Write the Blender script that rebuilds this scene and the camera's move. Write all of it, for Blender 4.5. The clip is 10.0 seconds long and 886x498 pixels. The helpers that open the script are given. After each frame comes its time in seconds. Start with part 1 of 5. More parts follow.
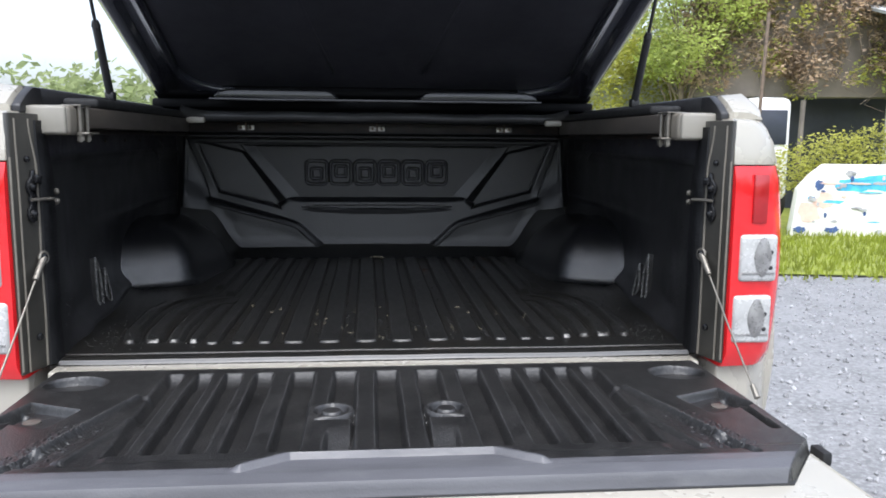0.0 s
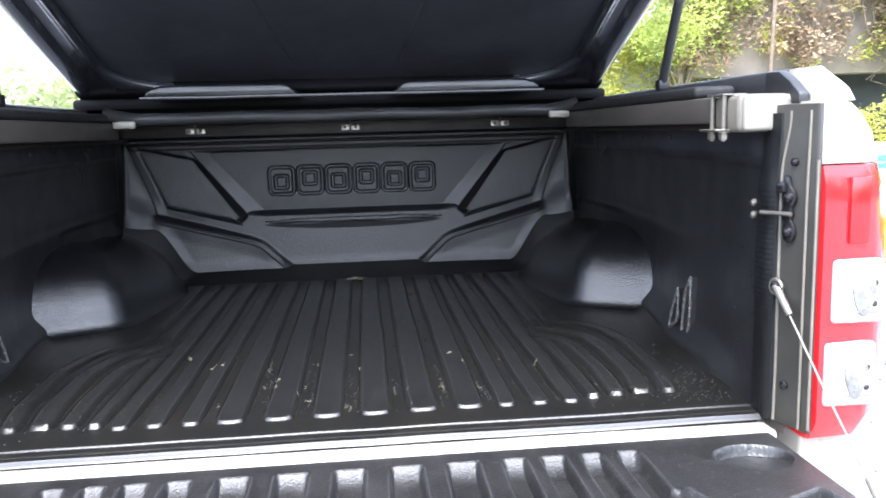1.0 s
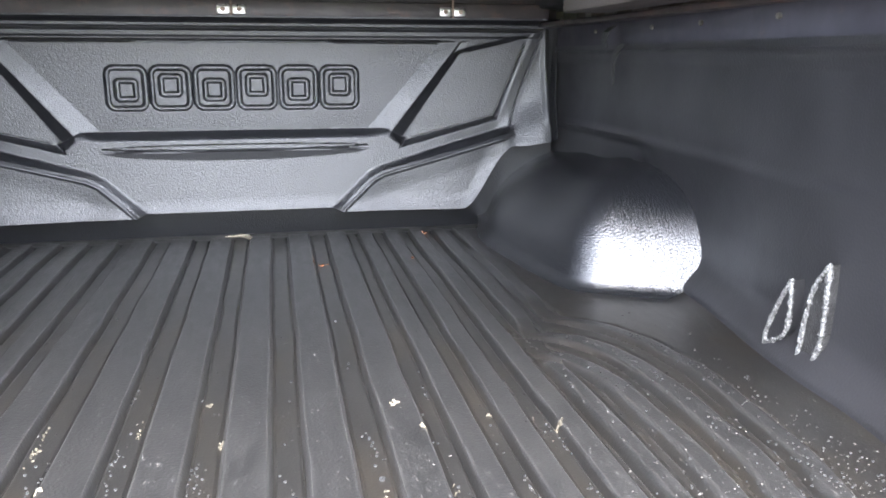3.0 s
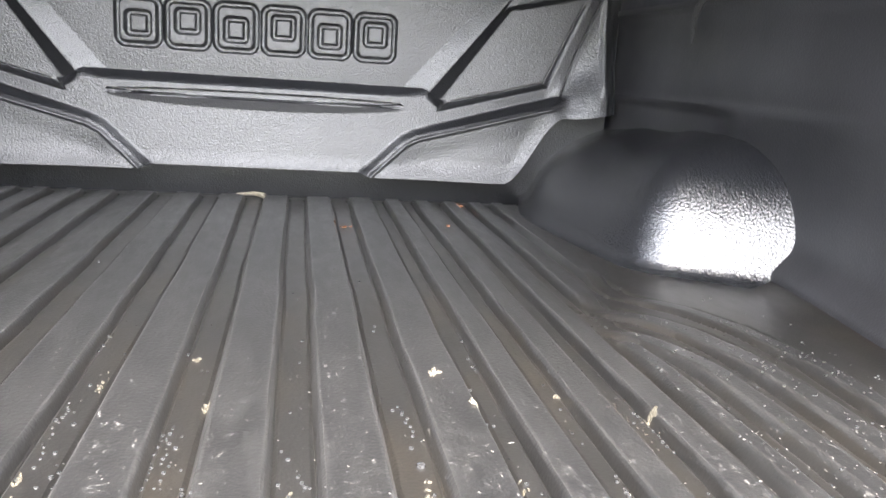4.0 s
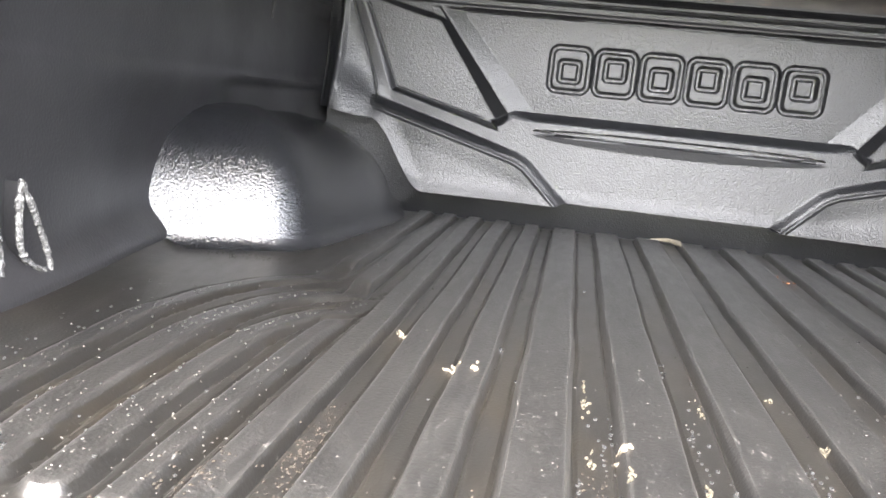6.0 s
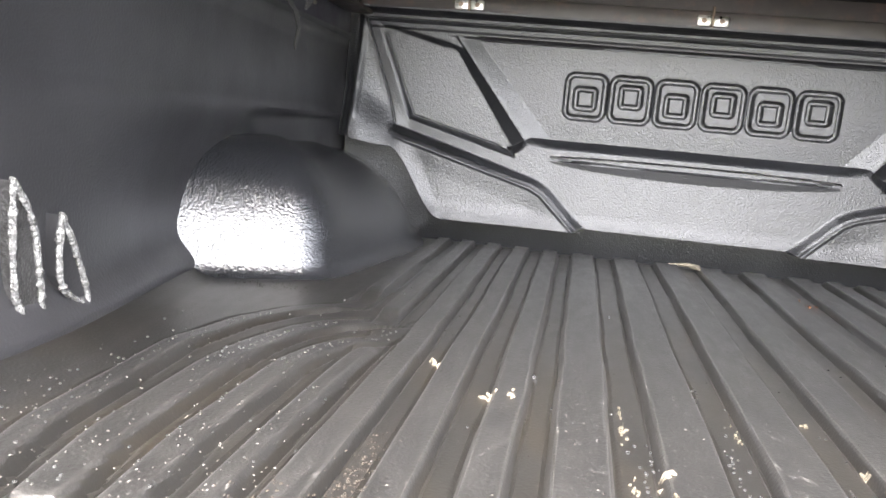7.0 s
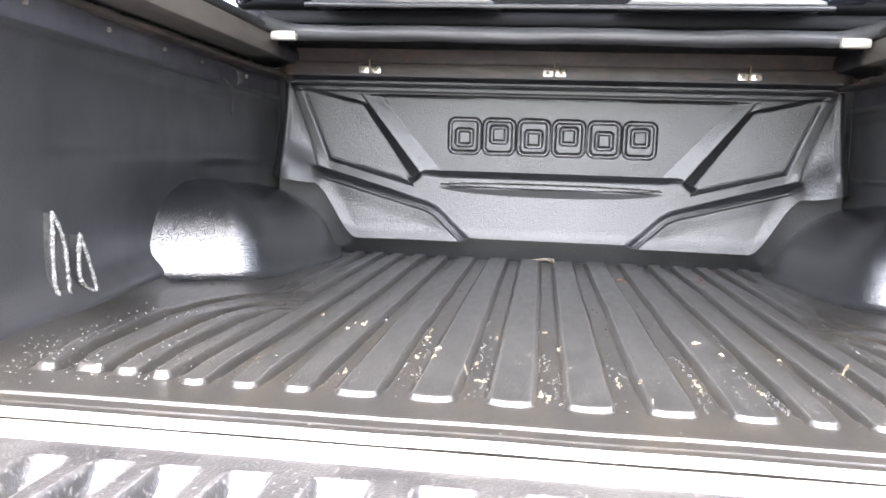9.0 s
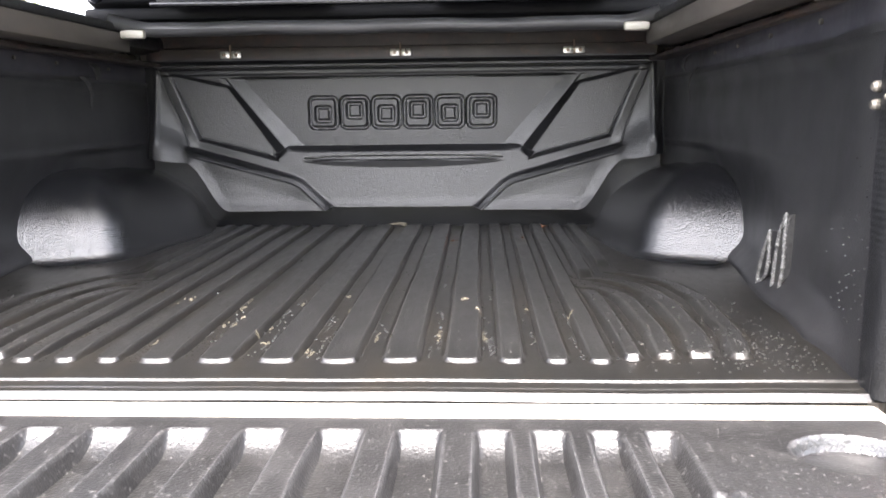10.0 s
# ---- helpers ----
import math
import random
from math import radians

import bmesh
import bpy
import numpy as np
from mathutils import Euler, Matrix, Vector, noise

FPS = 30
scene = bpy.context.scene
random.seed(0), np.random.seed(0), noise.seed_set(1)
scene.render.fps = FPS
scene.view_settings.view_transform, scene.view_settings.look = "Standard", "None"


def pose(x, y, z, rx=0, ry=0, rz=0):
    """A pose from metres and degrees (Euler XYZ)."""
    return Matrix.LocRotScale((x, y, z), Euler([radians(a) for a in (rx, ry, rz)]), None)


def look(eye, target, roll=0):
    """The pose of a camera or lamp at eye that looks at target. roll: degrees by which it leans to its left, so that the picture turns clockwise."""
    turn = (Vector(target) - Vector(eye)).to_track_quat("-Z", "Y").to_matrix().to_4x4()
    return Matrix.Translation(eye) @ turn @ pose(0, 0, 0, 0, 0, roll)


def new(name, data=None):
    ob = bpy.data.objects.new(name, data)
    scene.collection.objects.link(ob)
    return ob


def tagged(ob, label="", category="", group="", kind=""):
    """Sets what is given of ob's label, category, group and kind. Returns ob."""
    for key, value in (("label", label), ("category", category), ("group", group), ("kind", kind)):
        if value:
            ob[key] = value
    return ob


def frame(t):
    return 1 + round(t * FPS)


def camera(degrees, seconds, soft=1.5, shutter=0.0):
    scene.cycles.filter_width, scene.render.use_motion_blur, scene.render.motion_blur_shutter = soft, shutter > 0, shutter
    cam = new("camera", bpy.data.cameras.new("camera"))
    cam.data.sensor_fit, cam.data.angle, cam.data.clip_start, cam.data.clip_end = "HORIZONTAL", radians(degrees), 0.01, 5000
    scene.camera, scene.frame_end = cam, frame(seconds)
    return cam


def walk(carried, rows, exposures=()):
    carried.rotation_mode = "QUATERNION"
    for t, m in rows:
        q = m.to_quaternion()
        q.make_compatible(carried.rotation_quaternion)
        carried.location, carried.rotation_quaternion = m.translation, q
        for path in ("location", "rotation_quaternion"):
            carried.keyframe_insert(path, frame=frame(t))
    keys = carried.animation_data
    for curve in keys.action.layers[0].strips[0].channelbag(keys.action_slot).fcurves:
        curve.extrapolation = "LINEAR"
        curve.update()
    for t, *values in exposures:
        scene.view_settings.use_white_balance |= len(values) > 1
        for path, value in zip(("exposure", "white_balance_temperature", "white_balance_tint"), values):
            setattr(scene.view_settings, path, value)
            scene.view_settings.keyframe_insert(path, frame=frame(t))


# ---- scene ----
cam = camera(58.5, 10.0, soft=1.75)
PATH = [
    (0, (-0.034, -1.672, 1.304), (0.153, 0.3, 1.027), 0.5),
    (0.5, (-0.051, -1.467, 1.305), (0.171, 0.492, 0.971), -0.1),
    (1, (0.039, -1.217, 1.321), (0.229, 0.752, 1.023), -1.6),
    (1.5, (0.036, -0.994, 1.319), (0.376, 0.959, 1.056), -0.4),
    (2, (-0.009, -0.773, 1.301), (0.546, 1.109, 0.912), 0.2),
    (2.5, (0.025, -0.623, 1.282), (0.573, 1.243, 0.817), -1.0),
    (2.7, (0.064, -0.55, 1.277), (0.513, 1.338, 0.79), -1.4),
    (3.8, (0.096, -0.249, 1.114), (0.486, 1.666, 0.687), 2.4),
    (4, (0.077, -0.25, 1.116), (0.448, 1.665, 0.673), 3.9),
    (4.5, (-0.009, -0.253, 1.12), (0.141, 1.695, 0.694), 3.9),
    (5, (-0.117, -0.26, 1.117), (-0.244, 1.697, 0.726), 5.0),
    (5.5, (-0.172, -0.273, 1.101), (-0.423, 1.673, 0.716), 5.9),
    (5.7, (-0.185, -0.269, 1.092), (-0.459, 1.675, 0.714), 5.8),
    (6.8, (-0.235, -0.279, 1.078), (-0.553, 1.666, 0.737), 6.2),
    (7, (-0.228, -0.283, 1.086), (-0.544, 1.667, 0.774), 5.3),
    (7.5, (-0.162, -0.316, 1.13), (-0.452, 1.648, 0.891), 3.5),
    (8, (-0.08, -0.387, 1.13), (-0.387, 1.583, 0.972), 2.7),
    (8.5, (-0.065, -0.518, 1.116), (-0.34, 1.459, 0.994), 2.0),
    (9, (-0.019, -0.716, 1.092), (-0.26, 1.258, 0.877), 1.9),
    (9.5, (0.068, -0.83, 1.097), (-0.165, 1.133, 0.798), 2.0),
    (9.8, (0.2, -0.883, 1.152), (-0.03, 1.076, 0.817), 1.0),
    (10, (0.226, -0.908, 1.168), (0.133, 1.060, 0.826), -0.7),
]
walk(cam, [(t, look(eye, target, roll)) for t, eye, target, roll in PATH],
     exposures=[(0, 1.45, 6000, 10), (0.6, 2.35, 5750, 12), (1.0, 3.0, 5800, 12), (1.5, 3.65, 5800, 12), (2.0, 4.62, 5950, 12), (2.5, 4.92, 6000, 13), (4.0, 5.2, 6600, 12), (5.5, 5.25, 6800, 12), (7.5, 5.35, 6750, 13), (8.0, 5.45, 6700, 14), (8.5, 5.55, 6600, 14), (9.0, 5.3, 6500, 14), (9.5, 4.35, 6700, 14), (10.0, 4.2, 6650, 14)])
# ---------- world, light ----------
world = bpy.data.worlds.new("overcast_sky")
scene.world = world
world.use_nodes = True
wn, wl = world.node_tree.nodes, world.node_tree.links
bg = wn["Background"]
sky = wn.new("ShaderNodeTexSky")
sky.sky_type = "NISHITA"
sky.sun_disc = False
sky.sun_elevation, sky.sun_rotation = radians(62), radians(186)
sky.dust_density, sky.air_density, sky.ozone_density = 4.0, 1.0, 1.0
veil = wn.new("ShaderNodeHueSaturation")
veil.inputs["Saturation"].default_value = 0.45
wl.new(sky.outputs[0], veil.inputs["Color"])
wl.new(veil.outputs[0], bg.inputs["Color"])
bg.inputs["Strength"].default_value = 0.15

sun = new("sun", bpy.data.lights.new("sun", "SUN"))
sun.data.energy, sun.data.angle, sun.data.color = 0.6, radians(60), (1.0, 0.985, 0.96)
sun.matrix_world = look((0, 0, 0), (-0.06, 0.42, -0.9))


# ---------- materials ----------
def material(name, base, rough=0.5, metal=0.0, spec=0.5, vary=0.25, scale=8.0, bump=0.0, bump_scale=200.0,
             second=None, spots=None, coat=0.0, stretch=(1, 1, 1), wet=None, gvar=0.08, dust=0.0, worn=None):
    """Principled surface with colour variation at two scales and a fine relief."""
    m = bpy.data.materials.new(name)
    m.use_nodes = True
    n, l = m.node_tree.nodes, m.node_tree.links
    p = n["Principled BSDF"]
    p.inputs["Metallic"].default_value = metal
    p.inputs["Specular IOR Level"].default_value = spec
    p.inputs["Coat Weight"].default_value = coat
    p.inputs["Sheen Weight"].default_value, p.inputs["Sheen Roughness"].default_value = dust, 0.35
    tc = n.new("ShaderNodeTexCoord")
    mp = n.new("ShaderNodeMapping")
    mp.inputs["Scale"].default_value = stretch
    l.new(tc.outputs["Object"], mp.inputs["Vector"])

    def tex(s, detail=4.0, rough_=0.6):
        t = n.new("ShaderNodeTexNoise")
        t.inputs["Scale"].default_value, t.inputs["Detail"].default_value, t.inputs["Roughness"].default_value = s, detail, rough_
        l.new(mp.outputs[0], t.inputs["Vector"])
        return t.outputs["Fac"]

    def ramp(fac, a, b, lo, hi):
        r = n.new("ShaderNodeMapRange")
        for k, v in zip(("From Min", "From Max", "To Min", "To Max"), (a, b, lo, hi)):
            r.inputs[k].default_value = v
        l.new(fac, r.inputs["Value"])
        return r.outputs[0]

    def mix(fac, a, b):
        x = n.new("ShaderNodeMix")
        x.data_type = "RGBA"
        if isinstance(fac, float):
            x.inputs[0].default_value = fac
        else:
            l.new(fac, x.inputs[0])
        for k, c in ((6, a), (7, b)):
            if isinstance(c, tuple):
                x.inputs[k].default_value = (*c, 1)
            else:
                l.new(c, x.inputs[k])
        return x.outputs[2]

    dark = tuple(c * (1 - vary) for c in base)
    lite = tuple(min(1, c * (1 + vary)) for c in base)
    col = mix(ramp(tex(scale), 0.3, 0.7, 0, 1), dark, lite)
    if second:
        colour2, size2, lo2, hi2 = second
        col = mix(ramp(tex(size2, 6.0, 0.7), lo2, hi2, 0, 1), col, colour2)
    if spots:
        colour3, size3, lo3, hi3 = spots
        col = mix(ramp(tex(size3, 2.0), lo3, hi3, 0, 1), col, colour3)
    if worn:
        # edges that stick out turn pale: real rubbing on ribs, painted highlights elsewhere
        colour5, lo5, hi5 = worn
        curve = n.new("ShaderNodeNewGeometry")
        pale_edge = ramp(curve.outputs["Pointiness"], lo5, hi5, 0, 1)
        patchy = n.new("ShaderNodeMath")
        patchy.operation = "MULTIPLY"
        l.new(pale_edge, patchy.inputs[0])
        l.new(ramp(tex(120.0, 3.0), 0.35, 0.6, 0.25, 1.0), patchy.inputs[1])
        col = mix(patchy.outputs[0], col, colour5)
    l.new(col, p.inputs["Base Color"])
    gloss = ramp(tex(scale * 2.7), 0.3, 0.7, max(0.02, rough - gvar), min(1, rough + gvar))
    if wet:
        size4, lo4, hi4 = wet
        mul = n.new("ShaderNodeMath")
        mul.operation = "MULTIPLY"
        l.new(gloss, mul.inputs[0])
        l.new(ramp(tex(size4, 3.0), lo4, hi4, 1.0, 0.4), mul.inputs[1])
        gloss = mul.outputs[0]
    l.new(gloss, p.inputs["Roughness"])
    if bump:
        b = n.new("ShaderNodeBump")
        b.inputs["Strength"].default_value, b.inputs["Distance"].default_value = bump, 0.002
        grain = n.new("ShaderNodeTexNoise")
        grain.inputs["Scale"].default_value, grain.inputs["Detail"].default_value = bump_scale, 2.0
        l.new(tc.outputs["Object"], grain.inputs["Vector"])
        l.new(grain.outputs["Fac"], b.inputs["Height"])
        l.new(b.outputs[0], p.inputs["Normal"])
    return m


M_LINER = material("black_grained_plastic", (0.0168, 0.0166, 0.0178), 0.36, spec=0.5, vary=0.25, scale=4, bump=0.2, bump_scale=300, gvar=0.06)
# the panel's pale edges are rim highlights put into the colour
M_PANEL = material("black_moulded_plastic", (0.008, 0.0083, 0.0092), 0.305, spec=0.53, vary=0.2, scale=5, bump=0.62, bump_scale=330, gvar=0.02, dust=0.02, worn=((0.06, 0.06, 0.061), 0.515, 0.56))
M_ARCH = material("smooth_black_plastic", (0.0095, 0.0099, 0.011), 0.18, spec=0.9, vary=0.2, scale=5, bump=0.8, bump_scale=310, gvar=0.03)
M_FLOOR = material("brownish_wet_plastic", (0.0068, 0.0065, 0.006), 0.32, spec=1.0, vary=0.15, scale=9, bump=0.16, bump_scale=330, gvar=0.03, dust=0.008,
                   second=((0.0115, 0.0095, 0.0068), 5.0, 0.45, 0.8), spots=((0.07, 0.064, 0.055), 90.0, 0.70, 0.75), stretch=(3.0, 1.2, 3))
M_RIB = material("scuffed_black_plastic", (0.0066, 0.0065, 0.0064), 0.335, spec=0.95, vary=0.2, scale=12, bump=0.3, bump_scale=300, gvar=0.045, dust=0.012,
                 second=((0.0165, 0.016, 0.0153), 40.0, 0.42, 0.85), spots=((0.075, 0.072, 0.068), 110.0, 0.67, 0.75), stretch=(2.4, 0.6, 2), worn=((0.027, 0.0262, 0.025), 0.505, 0.57))
# worn plastic; its pale rib edges are highlights put into the colour
M_GATE = material("worn_black_plastic", (0.0118, 0.0115, 0.0115), 0.36, spec=0.6, gvar=0.07, vary=0.35, scale=6, bump=0.4, bump_scale=300,
                  second=((0.031, 0.0298, 0.029), 14.0, 0.45, 0.85), spots=((0.06, 0.058, 0.056), 190.0, 0.60, 0.70), stretch=(1.4, 1.0, 1), worn=((0.07, 0.069, 0.07), 0.515, 0.58))
M_LIP = material("pale_lip_with_sky_sheen", (0.078, 0.078, 0.086), 0.4, vary=0.2, scale=7, bump=0.2, bump_scale=280, second=((0.12, 0.12, 0.125), 16.0, 0.5, 0.8), stretch=(0.4, 2, 1))
M_LID = material("glossy_black_moulding", (0.034, 0.036, 0.047), 0.2, spec=0.8, vary=0.15, scale=4, bump=0.03, bump_scale=60, coat=1.0, gvar=0.05)
M_LIDPAN = material("black_lid_underside", (0.037, 0.0375, 0.047), 0.42, spec=0.6, vary=0.2, scale=6, bump=0.1, bump_scale=150)
M_STRIP = material("soft_grey_black_strip", (0.028, 0.028, 0.029), 0.36, spec=0.45, vary=0.35, scale=9, bump=0.15, bump_scale=220, stretch=(0.6, 2, 2), gvar=0.08)
M_DECK = material("black_deck_plastic", (0.004, 0.004, 0.005), 0.6, spec=0.12, vary=0.2, scale=6)
M_SEAL = material("grained_black_seal", (0.007, 0.0072, 0.008), 0.40, spec=0.3, vary=0.3, scale=20, bump=0.35, bump_scale=420)
M_PAD = material("glossy_black_pad", (0.014, 0.0145, 0.017), 0.2, spec=0.6, vary=0.2, scale=6, bump=0.05, bump_scale=80, gvar=0.05)
M_TRIM = material("black_trim_plastic", (0.025, 0.025, 0.027), 0.4, vary=0.2, scale=9, bump=0.15, bump_scale=300)
M_PLATE = material("glossy_black_hardware", (0.012, 0.012, 0.013), 0.2, vary=0.2, scale=20, gvar=0.04)
M_PAINT = material("champagne_beige_paint", (0.40, 0.375, 0.32), 0.28, vary=0.05, scale=3, coat=0.5, metal=0.15)
# beige-grey at about a tenth of the body paint's value
M_JAMB = material("dark_jamb_paint", (0.038, 0.036, 0.031), 0.42, vary=0.15, scale=14, second=((0.05, 0.046, 0.039), 20, 0.55, 0.8))
M_WHITE = material("pale_plug_and_lit_rail_end", (0.25, 0.235, 0.2), 0.4, vary=0.08, scale=10)
M_ALU = material("dull_brown_rail", (0.058, 0.051, 0.045), 0.5, spec=0.35, vary=0.2, scale=7, second=((0.078, 0.064, 0.052), 14, 0.5, 0.85), stretch=(1, 0.3, 1))
M_TAN = material("tan_jamb_edge_and_rail_shade", (0.16, 0.145, 0.12), 0.4, vary=0.15, scale=20)
M_STEEL = material("zinc_steel", (0.55, 0.54, 0.51), 0.32, metal=1.0, vary=0.15, scale=40)
M_RUST = material("rusty_steel", (0.2, 0.15, 0.11), 0.6, metal=0.5, vary=0.3, scale=30)
M_ZINC = material("dull_zinc_bolt", (0.2, 0.185, 0.16), 0.45, metal=0.7, vary=0.25, scale=60)
M_RED = material("red_lamp_lens", (0.62, 0.012, 0.016), 0.12, vary=0.12, scale=12, coat=0.6)
M_REDDARK = material("dark_red_reflector", (0.32, 0.009, 0.012), 0.15, vary=0.2, scale=18, coat=0.5)
M_CLEAR = material("silver_reflector", (0.5, 0.5, 0.49), 0.25, metal=0.25, vary=0.18, scale=24, coat=0.5)
M_BULB = material("grey_bulb_socket", (0.27, 0.265, 0.26), 0.3, metal=0.4, vary=0.3, scale=40)
M_RUBBER = material("black_rubber", (0.009, 0.009, 0.0095), 0.7, vary=0.2, scale=30, bump=0.2, bump_scale=200)
M_BROWN = material("dirty_brown_metal", (0.036, 0.030, 0.027), 0.5, vary=0.3, scale=12, second=((0.09, 0.048, 0.034), 22, 0.52, 0.75))
M_BLUEBLACK = material("dark_bluish_paint", (0.037, 0.036, 0.044), 0.45, spec=0.3, vary=0.3, scale=9, second=((0.07, 0.055, 0.05), 22, 0.6, 0.8))
M_TORN = material("torn_grey_plastic", (0.022, 0.0215, 0.021), 0.35, vary=0.5, scale=90, bump=0.8, bump_scale=330)
M_HOOKEDGE = material("worn_edge_with_glints", (0.075, 0.074, 0.072), 0.2, vary=0.6, scale=160, bump=1.0, bump_scale=420, spots=((0.2, 0.197, 0.19), 260.0, 0.52, 0.62))


# ---------- mesh helpers ----------
def part(name, bm, mat, parent, label="", smooth=True):
    me = bpy.data.meshes.new(name)
    bmesh.ops.recalc_face_normals(bm, faces=bm.faces)
    bm.to_mesh(me)
    bm.free()
    me.materials.append(mat)
    if smooth:
        for f in me.polygons:
            f.use_smooth = True
        me.set_sharp_from_angle(angle=radians(35))
    ob = new(name, me)
    if parent is not None:
        ob.parent = parent
    if label:
        tagged(ob, label)
    return ob


def add_box(bm, lo, hi, bevel=0.0, segs=2, m=None):
    lo, hi = Vector(lo), Vector(hi)
    mat = Matrix.Translation((lo + hi) / 2) @ Matrix.Diagonal((*(hi - lo), 1))
    r = bmesh.ops.create_cube(bm, size=1.0, matrix=mat)
    vs = r["verts"]
    if bevel:
        es = list({e for v in vs for e in v.link_edges})
        out = bmesh.ops.bevel(bm, geom=es, offset=bevel, segments=segs, affect="EDGES", profile=0.5)
        vs = list({v for f in out["faces"] for v in f.verts} | {v for v in vs if v.is_valid})
    if m is not None:
        bmesh.ops.transform(bm, matrix=m, verts=vs)
    return bm


def box(lo, hi, bevel=0.0, segs=2, m=None):
    return add_box(bmesh.new(), lo, hi, bevel, segs, m)


def add_prism(bm, pts, direction, bevel=0.0, segs=2):
    """A polygon (3D points) swept along a vector."""
    vs = [bm.verts.new(p) for p in pts]
    f = bm.faces.new(vs)
    r = bmesh.ops.extrude_face_region(bm, geom=[f])
    top = [v for v in r["geom"] if isinstance(v, bmesh.types.BMVert)]
    bmesh.ops.translate(bm, verts=top, vec=direction)
    if bevel:
        es = list({e for v in vs + top for e in v.link_edges})
        bmesh.ops.bevel(bm, geom=es, offset=bevel, segments=segs, affect="EDGES", profile=0.5)
    return bm


def prism(pts, direction, bevel=0.0, segs=2):
    return add_prism(bmesh.new(), pts, direction, bevel, segs)


def add_tube(bm, path, radius, sides=10, caps=True):
    """A round tube along a polyline; radius may be a list."""
    path = [Vector(p) for p in path]
    rings, ref = [], None
    for i, p in enumerate(path):
        d = (path[min(i + 1, len(path) - 1)] - path[max(i - 1, 0)]).normalized()
        if ref is None:
            ref = d.orthogonal().normalized()
        ref = (ref - d * ref.dot(d)).normalized()
        b = d.cross(ref)
        r = radius[i] if isinstance(radius, (list, tuple)) else radius
        rings.append([bm.verts.new(p + r * (math.cos(a) * ref + math.sin(a) * b)) for a in (2 * math.pi * k / sides for k in range(sides))])
    for r0, r1 in zip(rings, rings[1:]):
        for k in range(sides):
            bm.faces.new((r0[k], r0[(k + 1) % sides], r1[(k + 1) % sides], r1[k]))
    if caps:
        bm.faces.new(rings[0][::-1])
        bm.faces.new(rings[-1])
    return bm


def tube(path, radius, sides=10, caps=True):
    return add_tube(bmesh.new(), path, radius, sides, caps)


def grid_mesh(us, vs, fn):
    """A sheet of quads: fn(u, v) gives the place."""
    bm = bmesh.new()
    rows = [[bm.verts.new(fn(u, v)) for u in us] for v in vs]
    for a, b in zip(rows, rows[1:]):
        for i in range(len(us) - 1):
            bm.faces.new((a[i], a[i + 1], b[i + 1], b[i]))
    return bm


def sstep(a, b, x):
    if a == b:
        return float(x > a)
    t = min(1.0, max(0.0, (x - a) / (b - a)))
    return t * t * (3 - 2 * t)


def steps(a, b, n):
    return [a + (b - a) * i / n for i in range(n + 1)]


def inside(pts, x, z):
    """Signed distance to a convex polygon given counter-clockwise: positive inside."""
    best = 1e9
    for (x0, z0), (x1, z1) in zip(pts, pts[1:] + pts[:1]):
        ex, ez = x1 - x0, z1 - z0
        best = min(best, (ex * (z - z0) - ez * (x - x0)) / math.hypot(ex, ez))
    return best


truck = tagged(new("pickup_truck"), "champagne beige pickup truck with open tailgate and raised black bed cover", "pickup truck")

# ---------- bed floor with ribs and wheel arches ----------
FLOOR, FRONT = 0.848, 1.46
RIBS = [(s * c, w) for c, w in ((0.0405, 0.0225), (0.1215, 0.0225), (0.2025, 0.0215), (0.267, 0.0145), (0.325, 0.0145), (0.381, 0.014)) for s in (-1, 1)]
# centre line (y, x), half width, and the stretch of y, for one half of the floor
LINES = [([(0, abs(c))], w, 0.066, 1.315) for c, w in RIBS if c > 0]
LINES += [([(0, 0.434)], 0.013, 0.60, 1.315),
          ([(0.09, 0.424), (0.25, 0.426), (0.43, 0.424), (0.52, 0.420)], 0.013, 0.080, 0.50),
          ([(0.10, 0.468), (0.22, 0.478), (0.40, 0.474), (0.46, 0.464), (0.50, 0.446), (0.535, 0.418)], 0.016, 0.085, 0.53),
          ([(0, 0.482)], 0.013, 0.70, 1.315),
          ([(0.10, 0.514), (0.20, 0.530), (0.36, 0.533), (0.46, 0.526), (0.52, 0.510), (0.555, 0.488), (0.585, 0.458), (0.61, 0.425)], 0.019, 0.09, 0.60),
          ([(0.10, 0.563), (0.20, 0.585), (0.42, 0.596), (0.53, 0.580), (0.60, 0.548), (0.67, 0.485)], 0.015, 0.085, 0.66)]


def ramp3(x, pts):
    """Piecewise straight line through (x, y) points."""
    if x <= pts[0][0]:
        return pts[0][1]
    for (x0, y0), (x1, y1) in zip(pts, pts[1:]):
        if x <= x1:
            return y0 + (y1 - y0) * (x - x0) / (x1 - x0)
    return pts[-1][1]


def wall_x(y, z):
    """Half width of the liner's side wall."""
    x = 0.668 + 0.045 * sstep(-0.02, 0.3, y) + 0.035 * sstep(0.3, 1.1, y)
    x += 0.036 * sstep(0.3, 0.76, y) * (1 - sstep(0.95, 1.2, y)) * (1 - sstep(0.98, 1.14, z))
    return x + 0.012 * (z - 0.85) / 0.45


